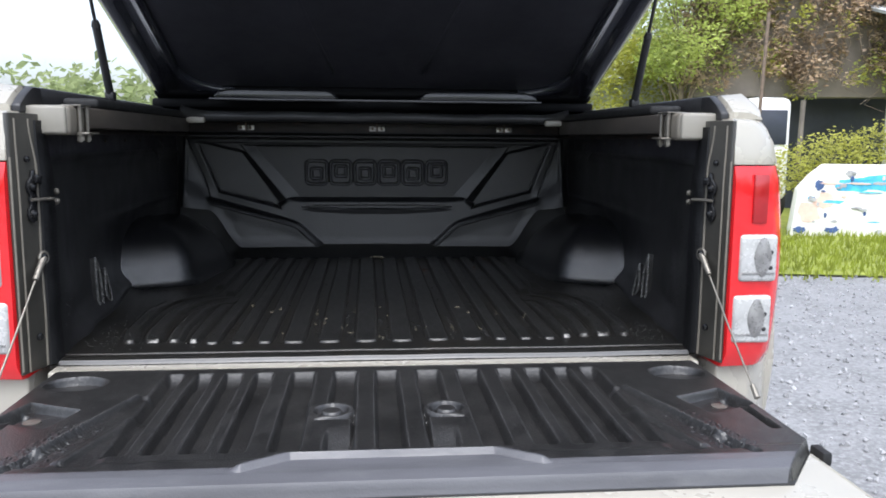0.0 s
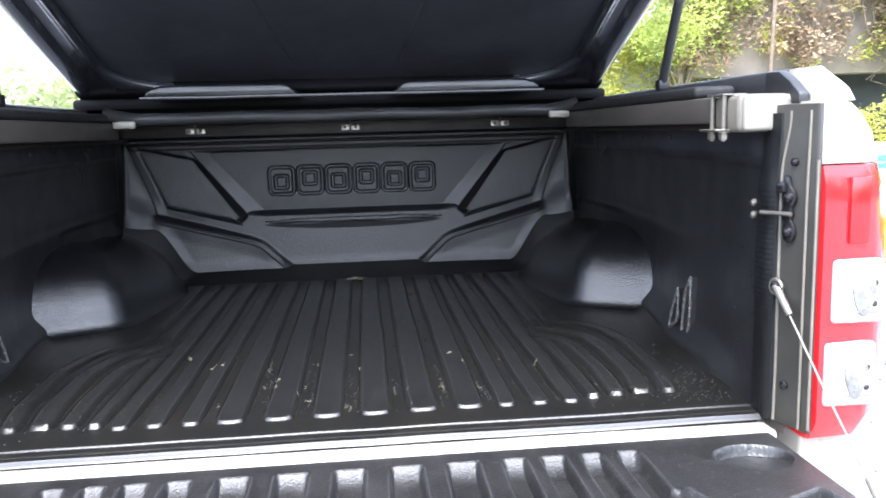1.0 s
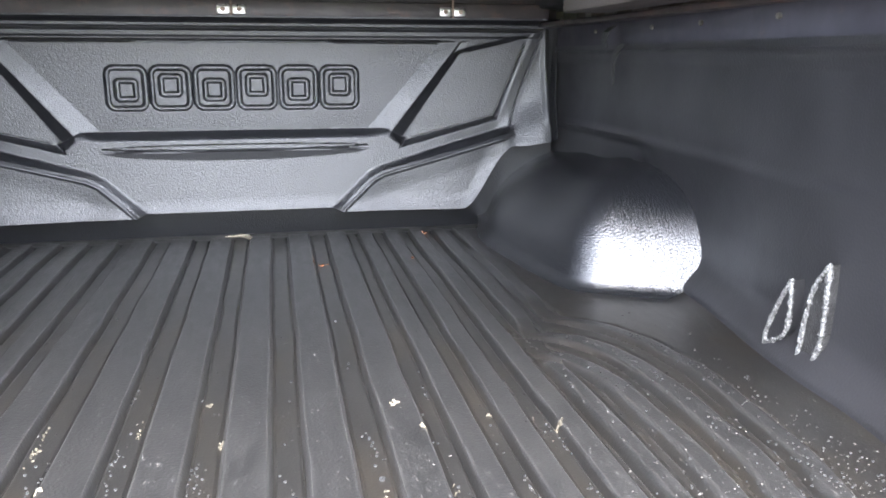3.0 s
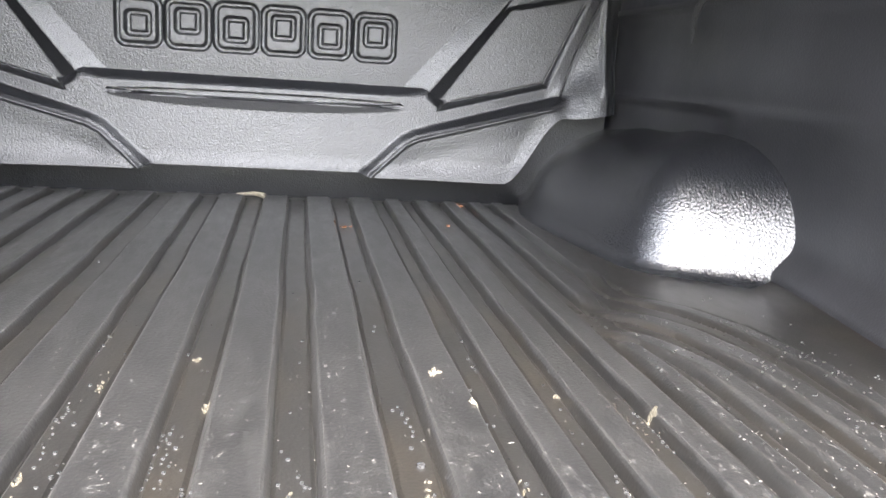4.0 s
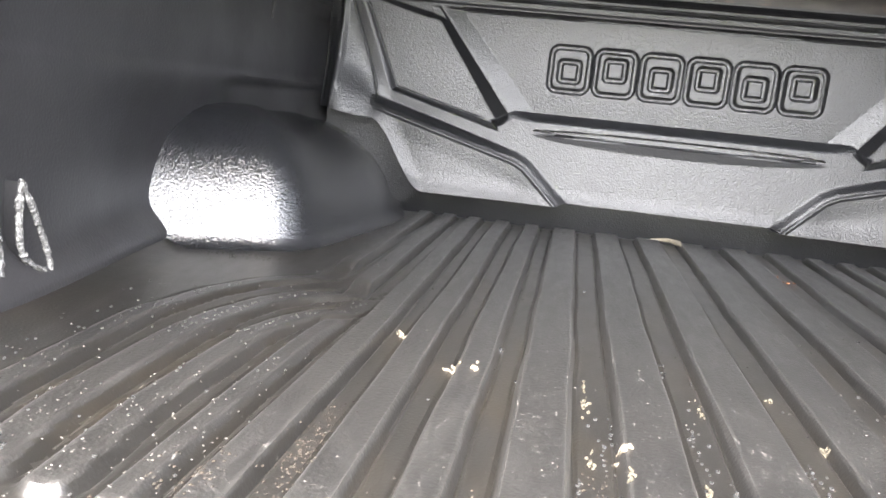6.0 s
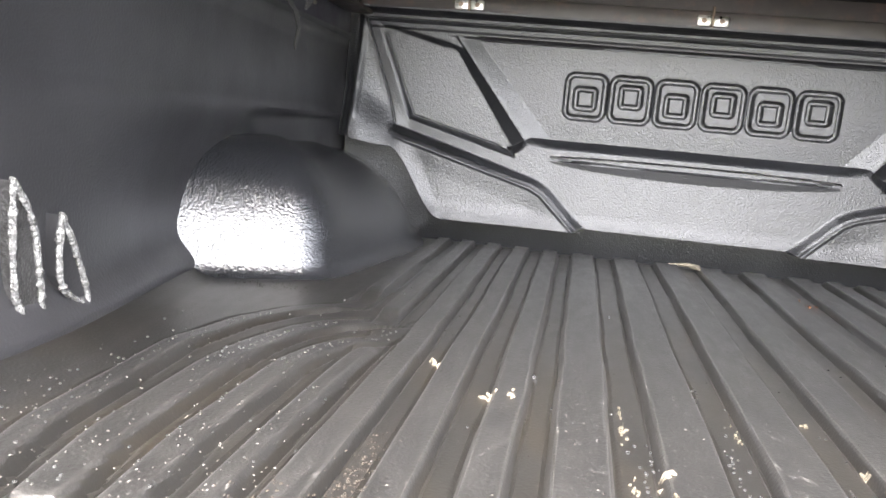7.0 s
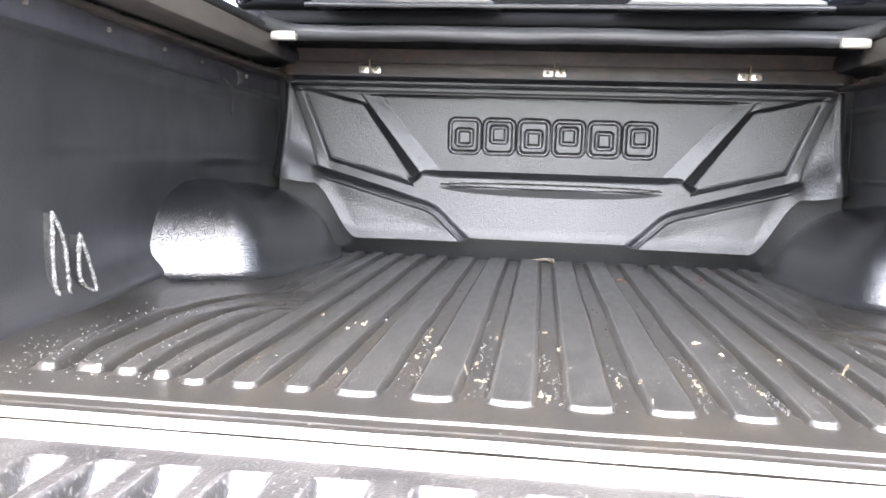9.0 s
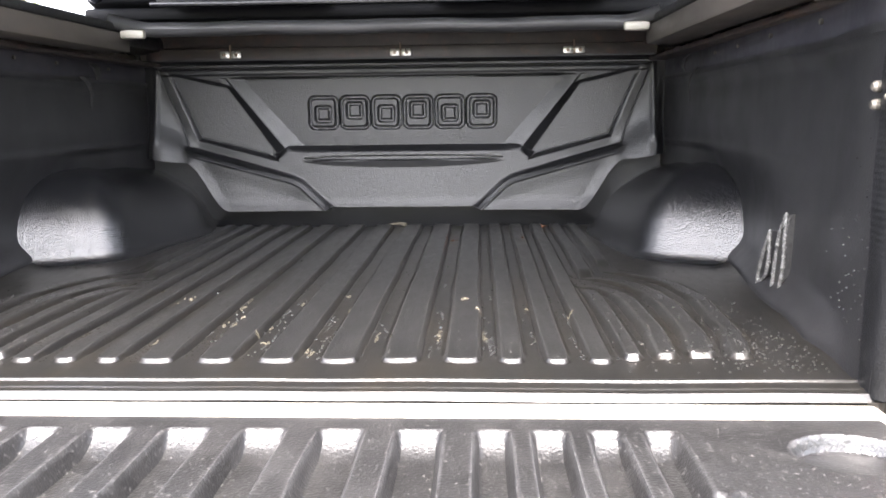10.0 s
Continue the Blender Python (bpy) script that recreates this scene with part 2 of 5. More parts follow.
def floor_z(x, y):
    z, ax, crease = FLOOR, abs(x), 0.0
    for line, w, y0, y1 in LINES:
        if y < y0 - 0.01 or y > y1 + 0.03:
            continue
        bent = len(line) > 1
        if bent:
            c0, c1 = ramp3(y - 0.01, line), ramp3(y + 0.01, line)
            d = abs(ax - (c0 + c1) / 2) / math.hypot(1, (c1 - c0) / 0.02)
        else:
            d = abs(ax - line[0][1] - 0.0022 * noise.noise((y * 7, line[0][1] * 40, x)))
        if d < w + 0.016:
            side = 1 - sstep(w - (0.007 if bent else 0.0025), w + 0.0035, d)
            crease = max(crease, sstep(w + 0.0005, w + 0.003, d) * (1 - sstep(w + 0.0035, w + 0.007, d)))
            fade = 0.022 if bent else 0.02
            ye = y1 - (0.016 * min(1.2, d / w) ** 2 if bent else 0)
            ys0 = y0 + 0.006 * min(1.2, d / w) ** 3
            ends = sstep(ys0, ys0 + (0.05 if y0 > 0.5 else 0.009), y) * (1 - sstep(ye - fade, ye + 0.004, y))
            z = max(z, FLOOR + (0.0085 - 0.0045 * sstep(0.38, 0.50, y) if bent else 0.006 + 0.0032 * sstep(0.07, 0.14, y)) * side * ends)
    if z < FLOOR + 0.003 and 0.09 < y < 1.3:
        z -= 0.0045 * crease * sstep(0.09, 0.12, y) * (0.7 + 0.5 * noise.noise((x * 11, y * 6, 8.0)))
    edge = wall_x(y, 0.86) - ax
    if edge < 0.07:
        z = max(z, FLOOR + 0.03 * (1 - max(0.0, edge) / 0.07) ** 2 * sstep(0.03, 0.16, y))
    z += 0.0015 * noise.noise((x * 6, y * 4, 1.7))
    z -= 0.035 * sstep(1.322, 1.35, y)
    # rear lip: a broad bead, a narrow one and the rolled edge
    if y < 0.03:
        z += 0.0034 * sstep(0.007, 0.002, abs(y - 0.005)) - 0.0022 * max(0.0, min(1.0, (-0.004 - y) / 0.022))
        z += 0.0012 * sstep(0.003, 0.001, abs(y + 0.0165)) - 0.009 * sstep(-0.028, -0.034, y)
    return z


def floor_half(y):
    return wall_x(y, 0.86) + 0.004 + 0.016 * (1 - sstep(0.03, 0.2, y))


def floor_x(u, y):
    """Columns run straight along the ribs and spread only beside the arches."""
    a = abs(u)
    x = a * 0.6 if a < 0.75 else 0.45 + (a - 0.75) / 0.25 * (floor_half(y) - 0.45)
    return math.copysign(x, u)


xs = steps(-1, 1, 760)
ys = steps(-0.034, 0.018, 40) + steps(0.024, 0.056, 8) + steps(0.058, 0.085, 28) + steps(0.088, 0.1, 3) + steps(0.112, 0.33, 18) + steps(0.335, 0.68, 76) + steps(0.70, 1.27, 36) + steps(1.28, 1.34, 10) + steps(1.352, FRONT + 0.03, 8)
bed_floor = part("bed_floor_liner", grid_mesh(xs, ys, lambda u, y: (floor_x(u, y), y, floor_z(floor_x(u, y), y))), M_FLOOR, truck,
                 "ribbed black plastic liner floor, scuffed and dusty")
bed_floor.data.materials.append(M_RIB)
for f in bed_floor.data.polygons:
    # the raised ribs are scuffed
    if f.center.z > FLOOR + (0.0045 if f.center.y < 0.36 or abs(f.center.x) < 0.41 else 0.0025) and 0.06 < f.center.y < 1.3 and abs(f.center.x) < 0.62:
        f.material_index = 1

# ---------- wheel arches ----------
def smooth_line(pts, times=3):
    for _ in range(times):
        out = [pts[0]]
        for a, b in zip(pts, pts[1:]):
            out += [a.lerp(b, 0.25), a.lerp(b, 0.75)]
        pts = out + [pts[-1]]
    return pts


def wheel_arch(s):
    """Rounded housing: steep sides that roll over into a flat top, lofted from its outline on the floor."""
    line = smooth_line([Vector(p) for p in ((0.79, 0.705), (0.70, 0.747), (0.63, 0.780), (0.594, 0.800), (0.572, 0.838), (0.560, 0.92), (0.548, 1.05), (0.534, 1.19), (0.55, 1.30), (0.588, 1.39), (0.60, 1.47))])
    bm = bmesh.new()
    rows = []
    for p in line:
        q = Vector((0.82, max(p.y, 0.98 + (p.y - 0.70) * 0.55)))
        d = (q - p)
        d.normalize()
        a = 0.10 + 0.07 * sstep(0.80, 1.05, p.y)
        k = a / 0.10
        prof = [(-0.030, -0.001), (-0.016, 0.002), (-0.006, 0.008), (0.0, 0.018), (0.007 * k, 0.046), (0.017 * k, 0.074), (0.031 * k, 0.100), (0.050 * k, 0.124),
                (0.074 * k, 0.146), (0.104 * k, 0.165), (0.138 * k, 0.180), (0.172 * k, 0.189), (a + 0.16, 0.192)]
        rows.append([bm.verts.new((s * (p.x + d.x * o), p.y + d.y * o, FLOOR + h)) for o, h in prof])
    for r0, r1 in zip(rows, rows[1:]):
        for k in range(len(r0) - 1):
            bm.faces.new((r0[k], r0[k + 1], r1[k + 1], r1[k]))
    return bm


for s in (-1, 1):
    part("wheel_arch", wheel_arch(s), M_ARCH, truck, "grained black plastic wheel arch bulge")

# ---------- bed side liners ----------
for s, nm in ((-1, "left"), (1, "right")):
    def side(y, z, s=s):
        x = wall_x(y, z)
        x += 0.006 * sstep(0.02, 0.0, abs(z - 1.16) - 0.06) * sstep(0.3, 0.36, y)      # shallow long recess
        x -= 0.006 * sstep(1.244, 1.25, z)
        x += 0.012 * sstep(1.088, 1.068, z) * sstep(0.90, 1.02, y)                     # ledge over the arch
        x -= 0.03 * (1 - sstep(0.86, 0.93, z)) ** 2 * sstep(0.03, 0.16, y)
        x += 0.002 * noise.noise((y * 5, z * 5, 3.1 + s))
        return (s * x, y, z)
    part("side_liner", grid_mesh(steps(-0.03, FRONT + 0.02, 70), steps(0.846, 1.262, 76), side), M_LINER, truck, "black grained plastic side liner")
    part("bed_inner_side", grid_mesh(steps(-0.02, 1.47, 20), [1.2575, 1.262, 1.29, 1.318], lambda y, z, s=s: (s * (wall_x(y, z) - 0.0015), y, z)), M_BLUEBLACK, truck,
         "dark bluish painted metal above the side liner")

# ---------- front panel of the liner ----------
PAN_B = [(0.384, 1.040), (0.603, 1.097), (0.684, 1.284), (0.497, 1.241)]
PAN_E = [(0.135, 0.80), (0.80, 0.80), (0.80, 1.100), (0.328, 0.969), (0.303, 0.956)]


def rounded(x, z, hw, hh, r):
    """Signed distance to a rounded rectangle about the origin, negative inside."""
    qx, qz = abs(x) - hw + r, abs(z) - hh + r
    return math.hypot(max(qx, 0), max(qz, 0)) + min(max(qx, qz), 0) - r


def emblem(x, z):
    """Six plain rounded blocks, each a raised band with a groove along its edges."""
    h = 0.0
    for i in range(6):
        xc = -0.2345 + i * 0.0935
        if abs(x - xc) < 0.05:
            d = rounded(x - xc, z - 1.1685, 0.0385, 0.0435, 0.015)
            e = rounded(x - xc, z - 1.1685 - (0.006 if i % 2 else -0.004), 0.0205, 0.021, 0.007)
            band = max(d, -e)
            h += 0.006 * sstep(0.0, -0.006, band) - 0.0095 * sstep(0.0075, 0.002, abs(band - 0.001))
    return h


def front_y(x, z):
    ax = abs(x)
    t = (z - 1.072) / 0.198
    tt = max(0.0, min(1.0, t))
    h = 0.025 + 0.005 * (1 - sstep(1.05, 1.2, z))
    # side fields: flat, leaning in towards the plate
    k = max(0.0, min(1.0, (ax - 0.40 - 0.12 * t) / 0.19))
    field = 0.005 + 0.006 * tt + 0.013 * k
    dB = inside(PAN_B, ax, z)
    if ax > 0.36 and z > 1.0:
        h += (field - h) * sstep(-0.010, 0.004, dB)
    # sunk plate, its sloping side, the ridge and the steep fall to the side field
    plate = 0.009 + 0.005 * tt
    crest = plate + 0.0125 - 0.002 * tt
    over = z - (1.243 + 0.232 * (ax - 0.507))
    # above the side field the ridge runs out into the frame
    field += (h - field) * sstep(-0.006, 0.010, over)
    row = ramp3(ax, [(0.296 + 0.176 * t, plate), (0.350 + 0.160 * t, crest), (0.357 + 0.158 * t, crest + 0.0008), (0.364 + 0.156 * t, crest - 0.003), (0.394 + 0.142 * t, field), (0.41 + 0.142 * t, field)])
    shoulder = max(0.0, min(1.0, (z - 1.051 + 0.022 * sstep(0.335, 0.385, ax)) / 0.022)) ** 1.5
    inA = shoulder * sstep(1.274, 1.2685, z) * sstep(0.420 + 0.138 * t, 0.406 + 0.138 * t, ax)
    h += (row - h) * inA
    # thin line round the side field, and a second one that parts the frame from the wing
    if ax > 0.39:
        line = 0.0042 * sstep(0.0034, 0.0008, abs(dB - 0.002))
        h -= line * sstep(0.008, 0.022, ax - (0.405 + 0.125 * t)) * (1 - sstep(-0.022, -0.008, over))
    wing = ax - 0.633 - 0.196 * (z - 1.078 + math.hypot(z - 1.078, 0.02))
    h -= 0.0035 * sstep(0.0034, 0.0008, abs(wing)) * sstep(1.066, 1.08, z) * sstep(1.31, 1.30, z)
    # the wing swells forward and rolls off at its edge
    low = 1 - sstep(1.08, 1.30, z)
    h += (0.008 + 0.020 * low) * sstep(0.0, 0.085, wing) * (1 - 0.95 * sstep(0.728, 0.757, ax))
    h += 0.004 * sstep(0.012, 0.0, abs(ax - 0.724)) * sstep(1.07, 1.10, z)
    # belly under the plate
    h += 0.018 * max(0.0, min(1.0, (1.05 - z) / 0.17)) ** 1.1
    # lower side pads stand proud behind a sloping shoulder
    dE = inside(PAN_E, ax, z)
    if z < 1.24:
        fade = 1 - sstep(0.60, 0.66, ax)
        rise = fade * sstep(-0.023, -0.002, dE) + (1 - fade) * sstep(-0.07, 0.03, dE)
        h += (0.010 + 0.016 * sstep(0.30, 0.56, ax)) * rise * (1 - 0.4 * sstep(0.60, 0.72, ax))
        h += 0.0032 * sstep(0.006, 0.0, abs(dE - 0.003)) * fade
        # the pads are slightly dished
        h -= 0.004 * sstep(0.0, 0.05, dE) * sstep(0.884, 0.93, z) * fade
    # long slot
    half = 0.296
    if ax < half:
        # narrow cut above a louvre that falls back towards its lower edge
        hump = (1 - (ax / half) ** 2) ** 0.6
        h -= 0.013 * sstep(0.0085 * hump, 0.0045 * hump, abs(z - 1.0365))
        h += 0.0075 * hump * max(0.0, min(1.0, (z - 1.028 + 0.020 * hump) / (0.020 * hump + 0.0001))) * sstep(1.0310, 1.0285, z)
    # beads along the top
    h -= 0.008 * sstep(0.0045, 0.001, abs(z - 1.2715)) * sstep(0.475, 0.455, ax)
    h += 0.004 * sstep(0.010, 0.004, abs(z - 1.288)) * sstep(0.73, 0.70, ax)
    h -= 0.010 * sstep(0.0075, 0.003, abs(z - 1.3065)) * sstep(0.735, 0.715, ax)
    h += 0.012 * sstep(1.312, 1.322, z)
    if 1.11 < z < 1.23 and ax < 0.29:
        h += emblem(x, z)
    # the foot flares out
    foot = max(0.0, 1 - (z - front_low(ax)) / (0.032 + 0.045 * sstep(0.50, 0.58, ax)))
    h += (0.0045 + 0.003 * sstep(0.50, 0.56, ax)) * foot * foot
    return FRONT - h


def front_low(ax):
    """Lower edge of the panel; it climbs over the wheel arches."""
    return 0.884 + 0.009 * sstep(0.232, 0.205, ax) + 0.145 * sstep(0.510, 0.645, ax) + 0.014 * sstep(0.65, 0.765, ax)


def front(x, v):
    ax = abs(x)
    z0 = front_low(ax)
    if v < 0:
        return (x, FRONT - 0.004 + 0.02 * (v < -1.5), (z0 - 0.004 if v > -1.2 else z0 - 0.012) if v > -1.5 else 0.81)
    z = z0 + (1.325 - z0) * v
    return (x, front_y(x, z), z)


part("front_liner_panel", grid_mesh(steps(-0.757, -0.29, 280) + steps(-0.2885, 0.2885, 320) + steps(0.29, 0.757, 280), [-2, -1.3, -1] + steps(0, 1, 270), front), M_PANEL, truck,
     "moulded black front liner panel with raised fields")


# metal wall above the panel, deck in front of the lid
part("front_wall", box((-0.76, 1.455, 1.31), (0.76, 1.50, 1.40), 0.004), M_BROWN, truck, "dirty brown painted metal above the liner")
part("front_flange", box((-0.735, 1.432, 1.318), (0.735, 1.456, 1.358), 0.004), M_BROWN, truck)
part("front_deck", box((-0.75, 1.075, 1.398), (0.75, 1.53, 1.43), 0.01), M_DECK, truck, "fixed black front section of the bed cover")
part("bed_front_metal", box((-0.80, 1.492, 0.60), (0.80, 1.54, 1.397), 0.01), M_PAINT, truck)
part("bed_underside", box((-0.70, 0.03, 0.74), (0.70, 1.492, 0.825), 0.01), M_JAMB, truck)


def lid_clip(x):
    """Small bright plate with two screw heads and a split in its middle."""
    bm = bmesh.new()
    y = 1.430
    for s in (-1, 1):
        add_box(bm, (x + s * 0.0165 - 0.0145, y - 0.005, 1.328), (x + s * 0.0165 + 0.0145, y, 1.348), 0.004)
    clip = part("lid_clip", bm, M_STEEL, truck, "bright zinc clip plate on the front wall")
    for s in (-1, 1):
        part("screw", tube([(x + s * 0.0175, y - 0.003, 1.338), (x + s * 0.0175, y - 0.0065, 1.338)], 0.0055, 10), M_RUST, clip)
    part("pin", box((x - 0.0025, y - 0.006, 1.322), (x + 0.0025, y, 1.366), 0.001), M_RUST, clip)


for x in (-0.497, 0.0, 0.497):
    lid_clip(x)

# ---------- rails of the cover ----------
def seal_strip(u, a):
    """Soft strip along the hinge: it sags a little and turns rearward and up at its ends."""
    end = max(0.0, abs(u) - 0.56) / 0.06
    sag = 0.003 * noise.noise((u * 5, 0.3, 0)) + 0.0015 * noise.noise((u * 17, 1.3, 0))
    r = 0.017 + 0.002 * noise.noise((u * 6, 4.1, 0))
    return (u, 1.026 - 0.05 * end ** 1.5 - 0.022 * math.cos(a), 1.370 + sag + 0.012 * end ** 1.6 + r * math.sin(a) + 0.0012 * noise.noise((u * 8, a, 2.0)))


cross = part("hinge_seal", grid_mesh(steps(-0.63, 0.63, 140), steps(0, 2 * math.pi, 20), seal_strip), M_STRIP, truck, "soft grey-black seal strip under the hinge")
for s in (-1, 1):
    part("seal_plug", box((s * 0.588 - 0.03, 0.972, 1.346), (s * 0.588 + 0.028, 0.992, 1.366), 0.006), M_WHITE, cross, "pale end plug")
for s in (-1, 1):
    x0, x1 = sorted((s * 0.618, s * 0.70))
    rail = part("cover_rail", box((x0, 0.072, 1.318), (x1, 1.03, 1.362), 0.006), M_ALU, truck, "dull brown metal rail along the bed side")
    part("rail_seal", box((x0 + 0.003, 0.145, 1.363), (x1 - 0.003, 1.05, 1.384), 0.008, 3), M_RUBBER, rail, "black rubber seal strip")
    # one block in two colours: shaded tan inner side, lit pale rear face
    xa, xb = sorted((s * 0.624, s * 0.712))
    part("rail_end", box((xa, -0.018, 1.304), (xb, 0.0715, 1.3635), 0.010, 3), M_TAN, rail, "rail end, the shade of its inner side put into a darker tan")
    xa, xb = sorted((s * 0.630, s * 0.711))
    part("rail_end_lit_face", box((xa, -0.026, 1.306), (xb, -0.012, 1.362), 0.006, 3), M_WHITE, rail, "lit rear face of the rail end, painted paler")
    # two bolts and a plate hold the rail
    for y in (0.022, 0.064):
        xc = s * 0.6185
        bolt = part("clamp_bolt", tube([(xc, y, 1.290), (xc, y, 1.364)], 0.0042, 10), M_ZINC, rail, "zinc clamp bolt")
        part("nut", tube([(xc, y, 1.293), (xc, y, 1.302)], 0.0075, 6), M_ZINC, rail)
        part("washer", tube([(xc, y, 1.3035), (xc, y, 1.3055)], 0.010, 14), M_ZINC, rail)
    part("clamp_plate", box((s * 0.612 - 0.012, 0.012, 1.306), (s * 0.612 + 0.014, 0.076, 1.310), 0.002), M_ZINC, rail)
    part("clamp_strap", box((s * 0.632 - 0.02, 0.014, 1.3625), (s * 0.632 + 0.02, 0.072, 1.3655), 0.001), M_ZINC, rail)
    # flange of the bed side under the rail, with screws
    xa, xb = sorted((s * 0.71, s * 0.77))
    fl = part("side_flange", box((xa, 0.02, 1.306), (xb, 1.46, 1.3165), 0.003), M_BROWN, truck, "dirty metal flange of the bed side")
    for y in (0.30, 0.52, 0.74, 0.93, 1.2):
        part("screw", tube([(s * wall_x(y, 1.29), y, 1.290), (s * (wall_x(y, 1.29) - 0.006), y, 1.290)], 0.0042, 8), M_ZINC, fl)
    for pts, w in ((((0.7245, 0.985, 1.262), (0.716, 1.0, 1.246), (0.714, 1.012, 1.222), (0.722, 1.022, 1.196), (0.724, 1.028, 1.186)), (0.016, 0.013, 0.008, 0.005, 0.002)),
                   (((0.7245, 1.035, 1.296), (0.712, 1.04, 1.285), (0.710, 1.046, 1.268), (0.716, 1.045, 1.256)), (0.012, 0.016, 0.013, 0.004))):
        bm = bmesh.new()
        rows = [[bm.verts.new((s * (x + d), y + e * k, z)) for e, d in ((-1, 0.0), (1, 0.0), (1, 0.002), (-1, 0.002))] for (x, y, z), k in zip(pts, w)]
        for a, b in zip(rows, rows[1:]):
            for k in range(4):
                bm.faces.new((a[k], a[(k + 1) % 4], b[(k + 1) % 4], b[k]))
        bm.faces.new(rows[0])
        bm.faces.new(rows[-1])
        part("torn_tab", bm, M_TORN, fl, "torn grey flap of liner edge")

# ---------- bed sides ----------
def bedside(s):
    """Outer skin and cap of one bed side with its rear corner."""
    prof = [(0.79, 0.62), (0.885, 0.60), (0.905, 0.80), (0.895, 1.02), (0.882, 1.10), (0.872, 1.30), (0.84, 1.345), (0.79, 1.348)]
    skin = part("bed_side", prism([(s * x, 0.03, z) for x, z in prof], (0, 1.51, 0), 0.012, 3), M_PAINT, truck, "champagne beige painted bed side")
    cap = [(0.706, 1.350), (0.704, 1.380), (0.716, 1.402), (0.775, 1.407), (0.822, 1.378), (0.828, 1.346), (0.78, 1.346)]
    part("rail_cap", prism([(s * x, 0.055, z) for x, z in cap], (0, 1.47, 0), 0.006, 2), M_TRIM, truck, "black plastic cap along the bed side")
    bm = bmesh.new()
    full = [(0.722, 1.350), (0.722, 1.384), (0.730, 1.401), (0.775, 1.406), (0.812, 1.380), (0.818, 1.349), (0.775, 1.349)]
    tail = [(0.722, 1.348), (0.722, 1.359), (0.730, 1.364), (0.765, 1.363), (0.790, 1.354), (0.794, 1.349), (0.765, 1.349)]
    rear = [[Vector((s * x, y, z)) for x, z in pts] for y, pts in ((0.03, full), (0.012, full), (-0.022, [(a[0] * 0.55 + b[0] * 0.45, a[1] * 0.55 + b[1] * 0.45) for a, b in zip(full, tail)]), (-0.052, tail))]
    rings = [[bm.verts.new(v) for v in r] for r in rear]
    for a, b in zip(rings, rings[1:]):
        for k in range(7):
            bm.faces.new((a[k], a[(k + 1) % 7], b[(k + 1) % 7], b[k]))
    bm.faces.new(rings[0])
    bm.faces.new(rings[-1])
    # the cap end takes the body colour; its cheek and fill stay black
    ce = part("cap_end", bm, M_PAINT, truck, "pale end of the side cap in the body colour")
    part("cap_cheek", prism([(s * 0.7215, 0.056, 1.350), (s * 0.7215, 0.056, 1.400), (s * 0.7215, 0.014, 1.399), (s * 0.7215, -0.02, 1.382), (s * 0.7215, -0.050, 1.362), (s * 0.7215, -0.050, 1.346)],
                             (s * -0.018, 0, 0), 0.003), M_TRIM, ce)
    part("cap_fill", prism([(s * x, 0.056, z) for x, z in full], (0, -0.03, 0)), M_TRIM, ce)
    # rear corner: painted block over the lamp, below it, and the jamb
    lo = [(0.707, -0.100), (0.712, -0.109), (0.780, -0.100), (0.822, -0.07), (0.855, 0.0), (0.878, 0.045), (0.707, 0.045)]
    bm = bmesh.new()
    rings = []
    for z, k in ((1.256, 0.0), (1.262, 0.0), (1.30, 0.18), (1.33, 0.5), (1.346, 0.8), (1.349, 1.0)):
        rings.append([bm.verts.new((s * (x - k * (0.045 if x > 0.75 else 0.0)), y + k * 0.022 * (y < 0), z)) for x, y in lo])
    for a, b in zip(rings, rings[1:]):
        for k in range(7):
            bm.faces.new((a[k], a[(k + 1) % 7], b[(k + 1) % 7], b[k]))
    bm.faces.new(rings[0])
    bm.faces.new(rings[-1])
    part("corner_panel", bm, M_PAINT, truck, "beige painted corner above the tail lamp")
    low = [(0.71, -0.08), (0.79, -0.07), (0.85, -0.01), (0.885, 0.035), (0.71, 0.035)]
    part("lower_corner", prism([(s * x, y, 0.62) for x, y in low], (0, 0, 0.205), 0.008, 3), M_PAINT, truck)
    jamb = [(0.682, -0.036), (0.683, -0.045), (0.6925, -0.072), (0.699, -0.091), (0.7035, -0.1055), (0.7075, -0.110), (0.716, -0.10), (0.716, 0.03), (0.683, 0.03)]
    j = part("jamb", prism([(s * x, y, 0.838) for x, y in jamb], (0, 0, 0.507), 0.002, 2), M_JAMB, truck, "dark beige-grey metal door jamb of the bed")
    # pressed edges in a paler tan: an inner flange and two beads beside the lamp
    flange = [(s * (0.6825 + 0.0015 * noise.noise((z * 9, s, 2.0)) + 0.006 * sstep(1.22, 1.33, z)), -0.0465 - 0.012 * sstep(1.24, 1.33, z), z) for z in steps(0.842, 1.335, 40)]
    part("jamb_edge", tube(flange, 0.0024, 8), M_TAN, j, "pale flange edge of the jamb")
    part("jamb_bead", tube([(s * (0.6975 + 0.002 * sstep(1.2, 1.34, z)), -0.0935, z) for z in steps(0.842, 1.335, 20)], 0.0022, 8), M_TAN, j)
    part("jamb_bead", tube([(s * 0.7045, -0.1085, 0.845), (s * 0.7045, -0.1085, 1.262)], 0.0022, 8), M_TAN, j)
    zs = steps(0.842, 1.332, 420)
    bm = bmesh.new()
    rows = []
